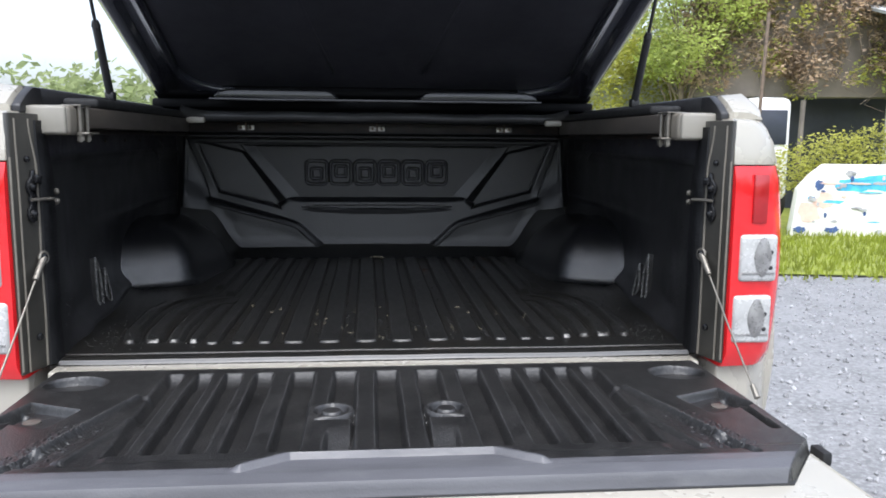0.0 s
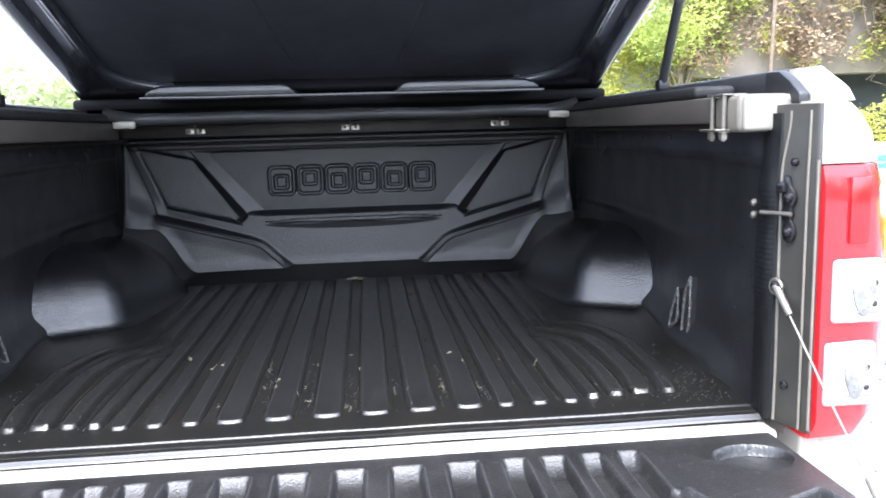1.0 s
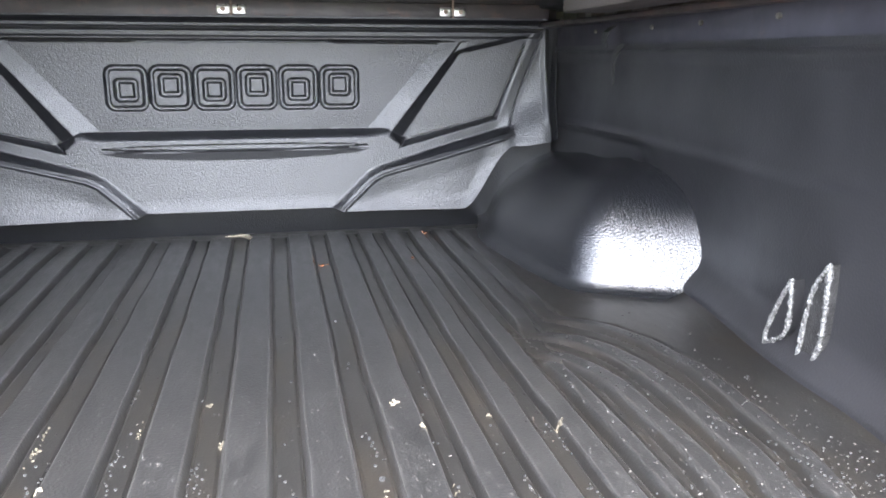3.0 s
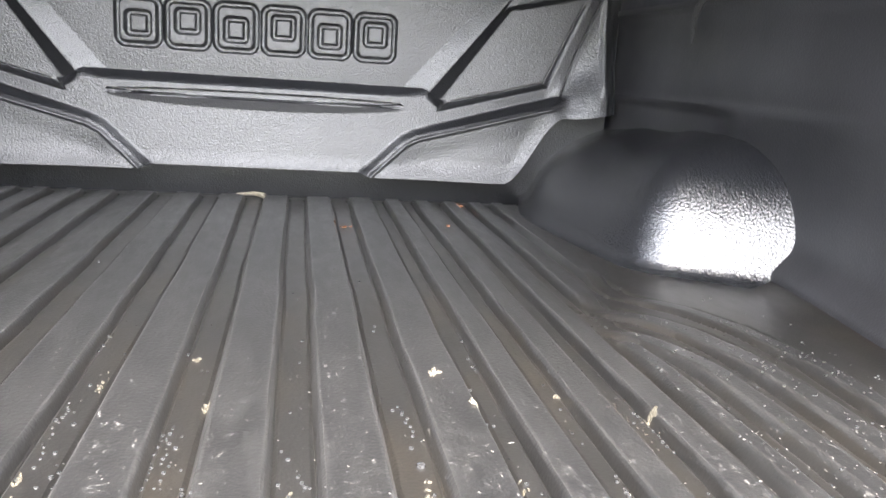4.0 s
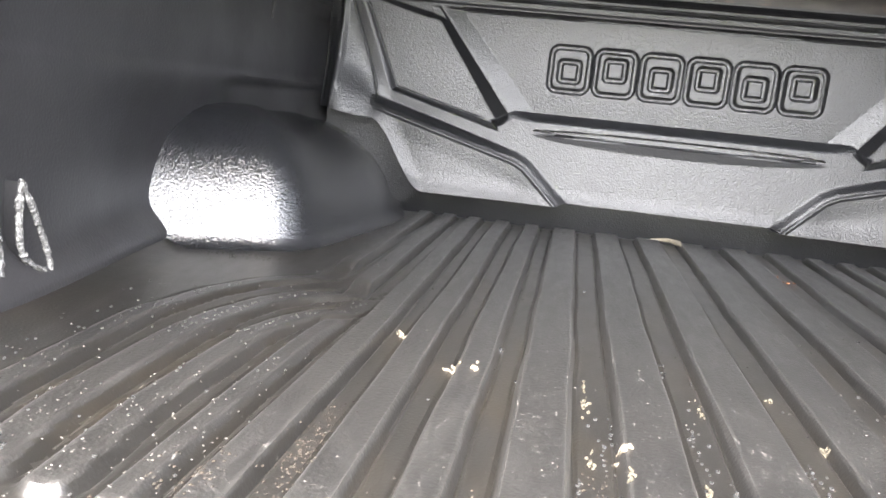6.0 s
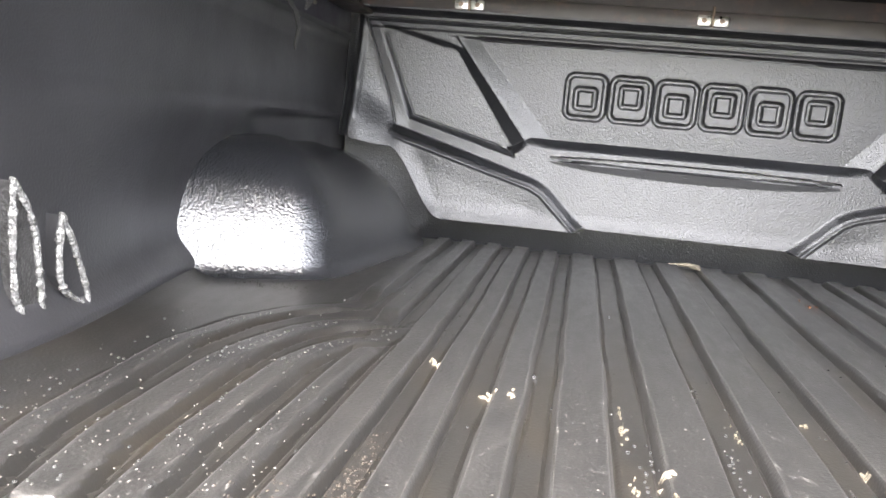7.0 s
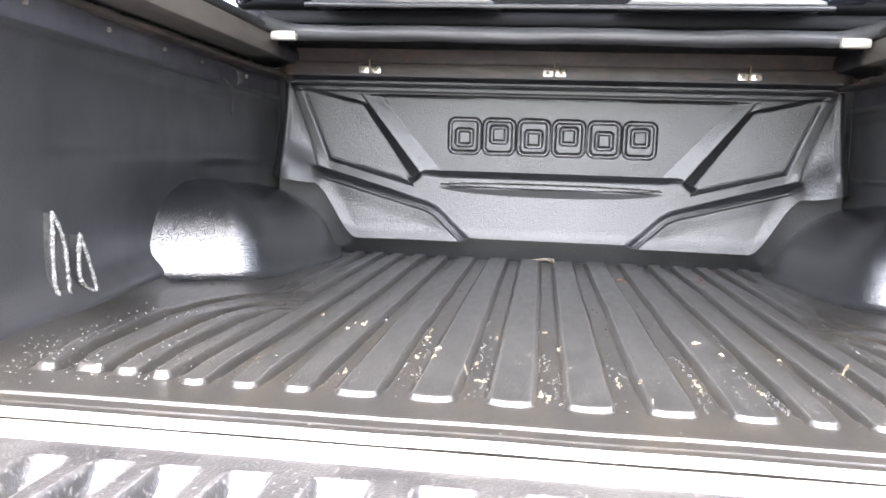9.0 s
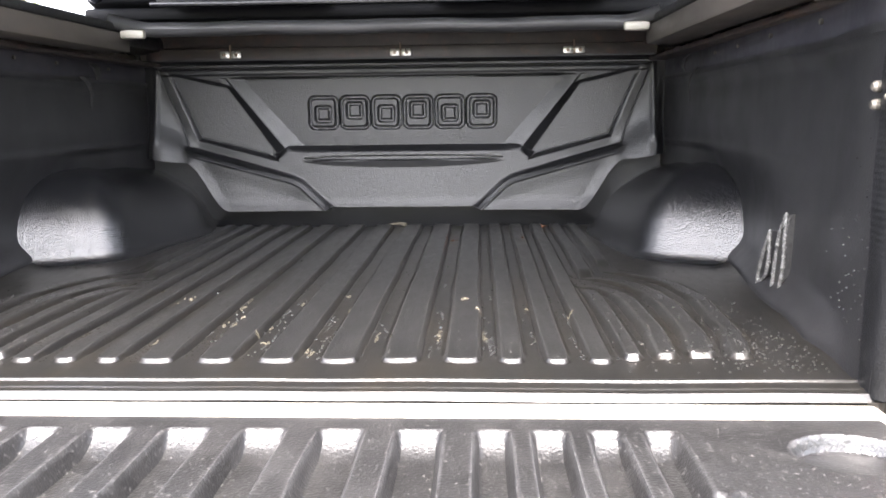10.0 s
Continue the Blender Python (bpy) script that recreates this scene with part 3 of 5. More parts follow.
    for z in zs:
        o = 0.0020 * noise.noise((z * 16, s, 0.4)) + 0.008 * sstep(1.2, 1.33, z)
        o += 0.00018 * math.sin(z * 760) * sstep(0.97, 1.02, z) * sstep(1.24, 1.20, z)
        rows.append([bm.verts.new((s * x, y, z)) for x, y in ((0.668 + o, 0.0), (0.667 + o, -0.014), (0.668 + o, -0.028), (0.671 + o, -0.038), (0.676 + 0.5 * o, -0.0445), (0.684, -0.046), (0.695, 0.0))])
    for a, b in zip(rows, rows[1:]):
        for k in range(7):
            bm.faces.new((a[k], a[(k + 1) % 7], b[(k + 1) % 7], b[k]))
    bm.faces.new(rows[0])
    bm.faces.new(rows[-1])
    part("jamb_seal", bm, M_SEAL, j, "black rubber seal")

    # latch, bolts and striker sit on the slanted face of the jamb
    along, out = Vector((s * 0.332, -0.943, 0)), Vector((s * -0.943, -0.332, 0))

    def on_jamb(u, z, n=0.0):
        return Vector((s * 0.683, -0.045, z)) + along * (u - 0.010) + out * n

    outline = [(0.022, 1.238), (0.030, 1.236), (0.033, 1.222), (0.041, 1.214), (0.044, 1.204), (0.041, 1.194), (0.036, 1.187), (0.039, 1.178), (0.036, 1.169), (0.042, 1.160), (0.044, 1.149), (0.040, 1.138),
               (0.032, 1.133), (0.024, 1.137), (0.020, 1.148), (0.022, 1.165), (0.017, 1.178), (0.021, 1.192), (0.018, 1.206), (0.020, 1.222)]
    part("latch_plate", prism([on_jamb(u, z, 0.0005) for u, z in outline], out * 0.007, 0.0015), M_PLATE, j, "black latch striker plate")
    part("latch_hood", prism([on_jamb(u, z, 0.0078) for u, z in ((0.010, 1.226), (0.026, 1.228), (0.028, 1.212), (0.012, 1.208))], out * 0.006, 0.002), M_PLATE, j)
    part("striker_pin", tube([on_jamb(0.040, 1.179, 0.011), on_jamb(0.012, 1.179, 0.014), on_jamb(-0.016, 1.178, 0.014)], 0.0032, 10), M_ZINC, j, "steel striker pin")
    for z in (1.151, 1.204):
        part("bolt", tube([on_jamb(0.032, z, 0.007), on_jamb(0.032, z, 0.012), on_jamb(0.032, z, 0.0145)], [0.0082, 0.0072, 0.003], 14), M_PLATE, j, "round black bolt head")
    part("bolt", tube([on_jamb(0.036, 1.258, 0.0), on_jamb(0.036, 1.258, 0.005), on_jamb(0.036, 1.258, 0.007)], [0.0065, 0.006, 0.003], 12), M_PLATE, j)
    part("bolt", tube([on_jamb(0.030, 0.905, 0.0), on_jamb(0.030, 0.905, 0.004), on_jamb(0.030, 0.905, 0.006)], [0.0075, 0.007, 0.003], 12), M_PLATE, j)
    for z in (1.170, 1.190):
        part("bolt", tube([(s * 0.69, 0.011, z), (s * 0.666, 0.011, z), (s * 0.663, 0.011, z)], [0.0065, 0.0065, 0.004], 10), M_ZINC, j)
    # cable that holds the tailgate
    a, b = on_jamb(0.012, 1.062, 0.006), Vector((s * 0.692, -0.300, 0.826))
    cab = part("tailgate_cable", tube([a, a.lerp(b, 0.5) + Vector((0, 0, -0.004)), b], 0.002, 8), M_ZINC, truck, "thin steel tailgate cable")
    ring = [a + along * 0.011 * math.cos(t) + Vector((0, 0, 0.011 * math.sin(t))) for t in steps(0, 2 * math.pi, 18)]
    part("cable_eye", tube(ring, 0.0035, 8, caps=False), M_ZINC, cab, "steel cable eye")
    part("eye_bolt", tube([a - out * 0.006, a + out * 0.004, a + out * 0.006], [0.0085, 0.0085, 0.004], 12), M_PLATE, cab, "black cable bolt")
    part("cable_sleeve", tube([a, a.lerp(b, 0.16)], [0.0075, 0.0055], 10), M_ZINC, cab)
    part("cable_sleeve", tube([b, b.lerp(a, 0.08)], [0.006, 0.005], 10), M_ZINC, cab)


def tail_lamp(s):
    """Upright lamp that wraps round the corner: red body, a dark red field, two clear windows."""
    def outline(z):
        k = (z - 0.83) / 0.42
        return [(0.710, -0.098), (0.716, -0.112), (0.79 + 0.012 * math.sin(math.pi * k), -0.106), (0.822 + 0.016 * math.sin(math.pi * k), -0.08),
                (0.86 + 0.018 * math.sin(math.pi * k), 0.0), (0.878 + 0.018 * math.sin(math.pi * k), 0.06), (0.71, 0.034)]
    bm = bmesh.new()
    rings = []
    for z in steps(0.828, 1.253, 14):
        inset = 0.012 * (1 - sstep(0.828, 0.842, z)) + 0.006 * sstep(1.243, 1.253, z)
        rings.append([bm.verts.new((s * (x - inset * 0.4), y + inset, z)) for x, y in outline(z)])
    for a, b in zip(rings, rings[1:]):
        for k in range(7):
            bm.faces.new((a[k], a[(k + 1) % 7], b[(k + 1) % 7], b[k]))
    bm.faces.new(rings[0])
    bm.faces.new(rings[-1])
    lamp = part("tail_lamp", bm, M_RED, truck, "tall red tail lamp with two clear windows")
    part("dark_field", box((min(s * 0.756, s * 0.788), -0.1132, 1.135), (max(s * 0.756, s * 0.788), -0.105, 1.236), 0.003), M_REDDARK, lamp, "dark red reflector field")
    for z0, z1, x0, x1 in ((1.013, 1.112, 0.732, 0.814), (0.882, 0.984, 0.724, 0.808)):
        xa, xb = sorted((s * x0, s * x1))
        w = part("lamp_window", box((xa, -0.1165, z0), (xb, -0.098, z1), 0.008, 3), M_CLEAR, lamp, "clear window with silver reflector")
        # upright bowl, a shelf and two bulb caps behind the window
        xm = s * (0.40 * x0 + 0.60 * x1)
        zm = (z0 + z1) / 2 + 0.003
        part("reflector_bowl", prism([(xm + 0.019 * math.cos(t) * (1 - 0.25 * abs(math.sin(t))), -0.1158, zm + 0.042 * math.sin(t)) for t in steps(0, 2 * math.pi * 23 / 24, 23)], (0, -0.0032, 0), 0.0012), M_BULB, w, "grey reflector bowl")
        part("shelf", box((xa + 0.0065, -0.1185, z0 + 0.016), (xb - 0.0065, -0.1166, z0 + 0.021), 0.0008), M_BULB, w)
        for dz in (0.030, 0.062):
            part("bulb_cap", tube([(s * (x1 - 0.015), -0.1166, z0 + dz), (s * (x1 - 0.015), -0.1185, z0 + dz)], [0.005, 0.0035], 10), M_TRIM, w)


def side_hook(s):
    """Moulded tie-down: two leaf-shaped fins with a worn rim, glints speckled into its colour."""
    o = 0.016 if s > 0 else 0.0
    for full, pts in ((True, ((0.324, 1.004), (0.350, 0.968), (0.358, 0.912), (0.362, 0.860), (0.326, 0.886), (0.322, 0.945))),
                      (False, ((0.389, 0.968), (0.413, 0.926), (0.435, 0.869), (0.408, 0.882), (0.386, 0.899), (0.385, 0.935)))):
        ring = smooth_line([Vector((s * (0.702 + 0.02 * (z - 0.87)), y + o, z)) for y, z in pts + pts[:1]], 1)
        fine = []
        for p, q in zip(ring, ring[1:]):
            n = max(1, int((q - p).length / 0.0035))
            fine += [p.lerp(q, k / n) for k in range(n)]
        ring = fine + fine[:2]
        wob = [Vector((0, 0.0012 * noise.noise((p.y * 300, p.z * 300, s)), 0.0012 * noise.noise((p.z * 300, p.y * 300, s + 4)))) for p in ring]
        fin = part("tie_down_fin", tube([p + w for p, w in zip(ring, wob)], [0.0034 + 0.0022 * noise.noise((p.y * 240, p.z * 240, s)) for p in ring], 7, caps=False), M_HOOKEDGE, truck, "worn moulded tie-down fin with pale painted glints on its rim")
        part("fin_face", prism([p + Vector((s * 0.0015, 0, 0)) for p in fine], (s * 0.034, 0, 0)), M_TORN if full else M_LINER, fin)


for s in (-1, 1):
    bedside(s)
    tail_lamp(s)
    side_hook(s)

# metal edge of the bed behind the liner
part("bed_sill", box((-0.672, -0.083, 0.772), (0.672, -0.036, 0.8365), 0.006, 4), M_PAINT, truck, "bright beige metal sill")

# ---------- tailgate, lowered ----------
gate = part("tailgate", box((-0.676, -0.752, 0.742), (0.676, -0.086, 0.8185), 0.026, 4), M_PAINT, truck, "lowered beige painted tailgate")
GATE_RIBS = [(c, 0.0165 if abs(c) < 0.21 else 0.0105) for c, w in RIBS if abs(c) < 0.4]


def gate_half(y):
    return 0.655 if y > -0.545 else 0.655 - 0.10 * (-0.545 - y) / 0.125


def gate_z(x, y):
    ax, z = abs(x), 0.8435
    fall = max(0.0, min(1.0, (-0.132 - y) / 0.044))
    valley = sstep(0.43, 0.415, ax) * fall * (2 - fall) * sstep(-0.54, -0.52, y)
    on = 0.0
    for c, w in GATE_RIBS:
        on = max(on, 1 - sstep(w - 0.002, w + 0.0065, abs(x - c - 0.002 * noise.noise((y * 9, c * 30, 0.7)))))
    z -= 0.021 * valley * (1 - on)
    # raised rear lip and its long bead
    z += 0.004 * sstep(-0.56, -0.575, y)
    z -= 0.014 * max(0.0, (-0.622 - y) / 0.05) ** 1.2
    bead = -0.610 + 0.040 * max(0.0, min(1.0, (0.212 - ax) / 0.065))
    z += 0.009 * sstep(0.010, 0.003, abs(y - bead)) * sstep(0.23, 0.21, ax)
    # two round cups with a bracket below
    d = math.hypot(ax - 0.098, (y + 0.365))
    boss = sstep(0.043, 0.036, d)
    tab = sstep(0.036, 0.028, abs(ax - 0.094)) * sstep(-0.398, -0.412, y) * sstep(-0.525, -0.44, y)
    z += (0.8455 - z) * max(boss, tab)
    z -= 0.011 * sstep(0.031, 0.026, d) - 0.010 * sstep(0.021, 0.015, d)
    z -= 0.006 * sstep(0.006, 0.002, abs(y + 0.407)) * sstep(0.034, 0.028, abs(ax - 0.094))
    # oval dishes near the hinge, deepest at their far wall
    d = math.hypot((ax - 0.58) / 0.058, (y + 0.185) / 0.046)
    z -= 0.016 * sstep(1.0, 0.86, d) * max(0.0, min(1.0, (y + 0.235) / 0.08))
    # sunk corner plates
    d = max(abs(ax - 0.585 + (y + 0.36) * 0.3) / 0.054, abs(y + 0.355 - 0.45 * (ax - 0.585)) / 0.050)
    z -= 0.016 * sstep(1.05, 0.92, d) * max(0.0, min(1.0, (y + 0.42) / 0.09))
    # rough diagonal bead, the lower field inside it, a second short rib and a slot at the bead's end
    if -0.60 < y < -0.262:
        d = ax - 0.444 - 0.307 * (-0.267 - y)
        ends = sstep(-0.262, -0.275, y) * sstep(-0.60, -0.56, y)
        z += 0.006 * sstep(0.007, 0.002, abs(d)) * ends
        z -= 0.006 * sstep(-0.002, -0.016, d) * sstep(0.41, 0.43, ax) * ends
        z -= 0.012 * sstep(0.010, 0.004, abs(d + 0.004)) * sstep(-0.515, -0.53, y) * sstep(-0.60, -0.59, y)
        d2 = ax - 0.422 - 0.30 * (-0.37 - y)
        z += 0.007 * sstep(0.014, 0.004, abs(d2)) * sstep(-0.35, -0.38, y) * sstep(-0.575, -0.55, y)
        # stippled skin between the two
        if -0.03 < d < 0.03 and y < -0.40:
            z += 0.0022 * noise.noise((x * 260, y * 260, 2.0)) * ends
    if 0.60 < ax < 0.645:
        z -= 0.016 * sstep(0.010, 0.004, abs(ax - 0.622 - (y + 0.42) * -0.03)) * sstep(-0.31, -0.325, y) * sstep(-0.50, -0.485, y)
    z -= 0.005 * sstep(-0.115, -0.066, y)
    edge = min(gate_half(y) - ax, y + 0.654, -0.088 - y)
    z -= 0.022 * (1 - sstep(0.0, 0.009, edge))
    return z


gate_liner = part("tailgate_liner", grid_mesh(steps(-1, 1, 560), steps(-0.654, -0.16, 214) + steps(-0.156, -0.126, 14) + steps(-0.12, -0.088, 12), lambda u, y: (u * gate_half(y), y, gate_z(u * gate_half(y), y))), M_GATE, gate,
                  "ribbed black plastic tailgate liner")
# outer lip faces: worn grey, with the sky's brightness put into the colour
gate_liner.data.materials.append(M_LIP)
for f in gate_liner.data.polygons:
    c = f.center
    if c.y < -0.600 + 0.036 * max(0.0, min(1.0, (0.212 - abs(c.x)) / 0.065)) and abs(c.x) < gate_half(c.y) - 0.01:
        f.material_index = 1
part("liner_edge", prism([(-0.655, -0.09, 0.8185), (0.655, -0.09, 0.8185), (0.655, -0.545, 0.8185), (0.569, -0.654, 0.8185), (-0.569, -0.654, 0.8185), (-0.655, -0.545, 0.8185)],
                         (0, 0, 0.003)), M_TRIM, gate)
for s in (-1, 1):
    part("gate_screw", tube([(s * 0.585, -0.37, 0.829), (s * 0.585, -0.37, 0.8375)], 0.014, 14), M_ZINC, gate, "steel screw head")
    part("gate_bumper", box((min(s * 0.668, s * 0.684), -0.56, 0.802), (max(s * 0.668, s * 0.684), -0.52, 0.8245), 0.004), M_RUBBER, gate)

# ---------- raised cover ----------
ANGLE, HINGE = 21.0, Vector((0, 1.125, 1.432))
lid_m = Matrix.Translation(HINGE) @ Matrix.Rotation(radians(-ANGLE), 4, "X") @ Matrix.Rotation(math.pi, 4, "Z")
# in the cover's own frame x runs across, y from hinge to rear, z up
lid = part("bed_cover", box((-0.75, 0.0, 0.03), (0.75, 1.36, 0.075), 0.02, 3), M_LID, truck, "raised glossy black bed cover")
lid.matrix_local = lid_m


for s in (-1, 1):
    prof = [(0.745, 0.030), (0.742, 0.004), (0.728, -0.006), (0.700, -0.002), (0.685, 0.010), (0.66, 0.012), (0.645, 0.006), (0.633, 0.012), (0.628, 0.030)]
    part("side_frame", prism([(s * x, 0.03, z) for x, z in prof], (0, 1.30, 0), 0.003, 2), M_LID, lid, "moulded side frame of the cover")
    # rounded inner corner
    arc = [(0.47 + 0.16 * math.cos(t), 0.21 - 0.16 * math.sin(t)) for t in steps(0, math.pi / 2, 14)]
    part("corner_gusset", prism([(s * x, y, 0.0) for x, y in [(0.632, 0.03)] + arc], (0, 0, 0.028), 0.010, 3), M_LID, lid)
    # moulded pads at the hinge end
    pad = [(0.118, 1.424), (0.132, 1.434), (0.152, 1.452), (0.172, 1.4575), (0.44, 1.4585), (0.492, 1.457), (0.520, 1.450), (0.534, 1.438), (0.530, 1.424)]
    bm = prism([(s * x, 0.988, z) for x, z in pad], (0, 0.07, 0), 0.007, 3)
    bmesh.ops.transform(bm, matrix=lid_m.inverted(), verts=bm.verts)
    part("hinge_pad", bm, M_PAD, lid, "raised glossy moulding at the hinge end")
    part("stiffener_rib", prism([(s * 0.14, 0.16, 0.022), (s * 0.152, 0.16, 0.022), (s * 0.252, 0.75, 0.022), (s * 0.240, 0.75, 0.022)], (0, 0, 0.01), 0.003), M_LIDPAN, lid)
part("hinge_frame", box((-0.745, 0.0, -0.006), (0.745, 0.05, 0.032), 0.012, 3), M_DECK, lid)
bm = tube([(x, 0.988 + 0.001 * noise.noise((x * 9, 0, 0)), 1.4245 + 0.0012 * noise.noise((x * 7, 3, 0))) for x in steps(-0.545, 0.545, 60)], 0.0055, 10)
bmesh.ops.transform(bm, matrix=lid_m.inverted(), verts=bm.verts)
part("hinge_lip", bm, M_PAD, lid, "glossy rounded lip along the hinge")
part("rear_frame", box((-0.63, 1.24, 0.0), (0.63, 1.33, 0.032), 0.012, 3), M_LID, lid)
part("inner_panel", box((-0.629, 0.051, 0.024), (0.629, 1.239, 0.0295)), M_LIDPAN, lid, "matt black inner panel of the cover")

for s in (-1, 1):
    a, b = Vector((s * 0.72, 0.555, 1.408)), Vector((s * 0.715, 0.392, 1.690))
    st = part("gas_strut", tube([a, a.lerp(b, 0.62)], 0.0105, 12), M_TRIM, truck, "black gas strut that holds the cover up")
    part("strut_rod", tube([a.lerp(b, 0.62), b], 0.0045, 10), M_TRIM, st)
    part("strut_foot", box(a - Vector((0.012, 0.014, 0.012)), a + Vector((0.012, 0.014, 0.012)), 0.004), M_TRIM, st)
    part("strut_collar", tube([a.lerp(b, 0.60), a.lerp(b, 0.645)], [0.012, 0.008], 12), M_TRIM, st)

# wheels carry the truck
for s in (-1, 1):
    bm = bmesh.new()
    prof = [(0.22, -0.11), (0.34, -0.125), (0.375, -0.10), (0.385, 0.0), (0.375, 0.10), (0.34, 0.125), (0.22, 0.11)]
    rings = [[bm.verts.new((s * 0.77 + w, 0.80 + r * math.cos(a), 0.385 + r * math.sin(a))) for r, w in prof] for a in (2 * math.pi * k / 36 for k in range(36))]
    for a, b in zip(rings, rings[1:] + rings[:1]):
        for k in range(6):
            bm.faces.new((a[k], a[k + 1], b[k + 1], b[k]))
    wheel = part("wheel", bm, M_RUBBER, truck, "black rubber tyre on a silver rim")
    part("rim", tube([(s * 0.77 - 0.09, 0.80, 0.385), (s * 0.77 + 0.09, 0.80, 0.385)], 0.225, 28), M_STEEL, wheel)
part("axle", tube([(-0.70, 0.80, 0.385), (0.70, 0.80, 0.385)], 0.05, 14), M_RUST, truck)
for s in (-1, 1):
    part("chassis_beam", box((s * 0.46 - 0.04, -0.02, 0.60), (s * 0.46 + 0.04, 1.5, 0.742), 0.01), M_RUST, truck)
    part("axle_mount", box((s * 0.46 - 0.04, 0.76, 0.40), (s * 0.46 + 0.04, 0.84, 0.605), 0.01), M_RUST, truck)

# ---------- surroundings ----------
M_GRAVEL = material("grey_gravel", (0.18, 0.18, 0.184), 0.85, vary=0.25, scale=3, bump=1.0, bump_scale=45, second=((0.28, 0.28, 0.284), 30, 0.45, 0.65), spots=((0.13, 0.13, 0.135), 55, 0.58, 0.7))
M_GRASS = material("bright_grass", (0.22, 0.25, 0.04), 0.8, vary=0.4, scale=6, second=((0.17, 0.2, 0.045), 5, 0.5, 0.7))
M_BLADE = material("grass_blades", (0.27, 0.31, 0.04), 0.6, vary=0.4, scale=3)
M_STONE = material("gravel_stone", (0.3, 0.3, 0.305), 0.8, vary=0.35, scale=7)
M_LEAF = material("bright_green_leaf", (0.36, 0.43, 0.12), 0.5, vary=0.5, scale=1.5)
M_LEAFY = material("yellow_green_leaf", (0.46, 0.46, 0.1), 0.5, vary=0.5, scale=1.5)
M_LEAFL = material("light_green_leaf", (0.42, 0.48, 0.13), 0.5, vary=0.4, scale=1.5)
M_LEAFTAN = material("tan_dry_leaf", (0.46, 0.36, 0.26), 0.7, vary=0.4, scale=2)
M_LEAFD = material("dry_brown_leaf", (0.24, 0.165, 0.095), 0.7, vary=0.5, scale=2)
M_FARLEAF = material("far_green_leaf", (0.29, 0.34, 0.15), 0.7, vary=0.4, scale=0.6)
M_BARK = material("grey_bark", (0.2, 0.16, 0.12), 0.85, vary=0.35, scale=14, bump=0.6, bump_scale=40)
M_MURAL = material("white_mural_plaster", (0.78, 0.76, 0.74), 0.8, vary=0.06, scale=4, bump=0.2, bump_scale=60)
M_BLUE = material("sky_blue_mural_paint", (0.09, 0.45, 0.72), 0.75, vary=0.3, scale=6)
M_NAVY = material("dark_blue_mural_paint", (0.05, 0.09, 0.22), 0.75, vary=0.3, scale=9)
M_PINK = material("pale_pink_mural_paint", (0.72, 0.5, 0.42), 0.75, vary=0.15, scale=9)
M_GREYP = material("grey_mural_paint", (0.36, 0.36, 0.37), 0.75, vary=0.3, scale=9)
M_CONC = material("dark_weathered_concrete", (0.19, 0.165, 0.14), 0.85, vary=0.35, scale=1.2, bump=0.3, bump_scale=20)
M_ROOF = material("grey_corrugated_sheet", (0.42, 0.44, 0.46), 0.5, vary=0.15, scale=3)
M_DARK = material("dark_glass_and_opening_shade", (0.03, 0.035, 0.05), 0.4, vary=0.3, scale=2)
M_VAN = material("white_van_paint", (0.8, 0.8, 0.8), 0.3, vary=0.04, scale=3, coat=0.4)


for m in (M_LEAF, M_LEAFY, M_LEAFL, M_FARLEAF, M_BLADE, M_LEAFTAN):
    # thin leaves let light through
    n, l = m.node_tree.nodes, m.node_tree.links
    p = n["Principled BSDF"]
    thin, both = n.new("ShaderNodeBsdfTranslucent"), n.new("ShaderNodeMixShader")
    l.new(p.inputs["Base Color"].links[0].from_socket, thin.inputs["Color"])
    both.inputs[0].default_value = 0.55
    l.new(p.outputs[0], both.inputs[1])
    l.new(thin.outputs[0], both.inputs[2])
    l.new(both.outputs[0], n["Material Output"].inputs["Surface"])

R = random.Random(7)
bm = grid_mesh(steps(-1, 1, 80), steps(-1, 1, 80), lambda u, v: (900 * u * abs(u) ** 1.5, 900 * v * abs(v) ** 1.5, 0.012 * noise.noise((u * 40, v * 40, 0))))
tagged(part("ground", bm, M_GRAVEL, None), "pale grey gravel ground", "ground", kind="structure")

GX = Vector((0.985, -0.17, 0)).normalized()          # along the grass edge


def gpt(a, b, z=0.0):
    """a along the strip of grass, b across it, from its near edge."""
    return Vector((4.2, 5.55, z)) + GX * a + Vector((-GX.y, GX.x, 0)) * b


bm = grid_mesh(steps(-16, 40, 60), steps(0, 8, 10), lambda a, b: gpt(a, b + 0.15 * noise.noise((a * 2, b, 5)), 0.02 + 0.02 * noise.noise((a, b, 2))))
tagged(part("grass_verge", bm, M_GRASS, None), "bright green grass verge beyond the gravel", "grass", kind="structure")

bm = bmesh.new()
for _ in range(11000):
    p = gpt(R.uniform(-3, 9), max(-0.5, R.uniform(0.0, 3.6) - abs(R.gauss(0, 0.22))), 0.02)
    h, a = R.uniform(0.05, 0.13), R.uniform(0, 6.3)
    w = Vector((math.cos(a), math.sin(a), 0)) * 0.012
    t = Vector((R.uniform(-0.04, 0.04), R.uniform(-0.04, 0.04), h))
    bm.faces.new([bm.verts.new(p - w), bm.verts.new(p + w), bm.verts.new(p + t)])
tagged(part("grass_blades", bm, M_BLADE, None, smooth=False), "short bright green grass blades", "grass", kind="stuff")

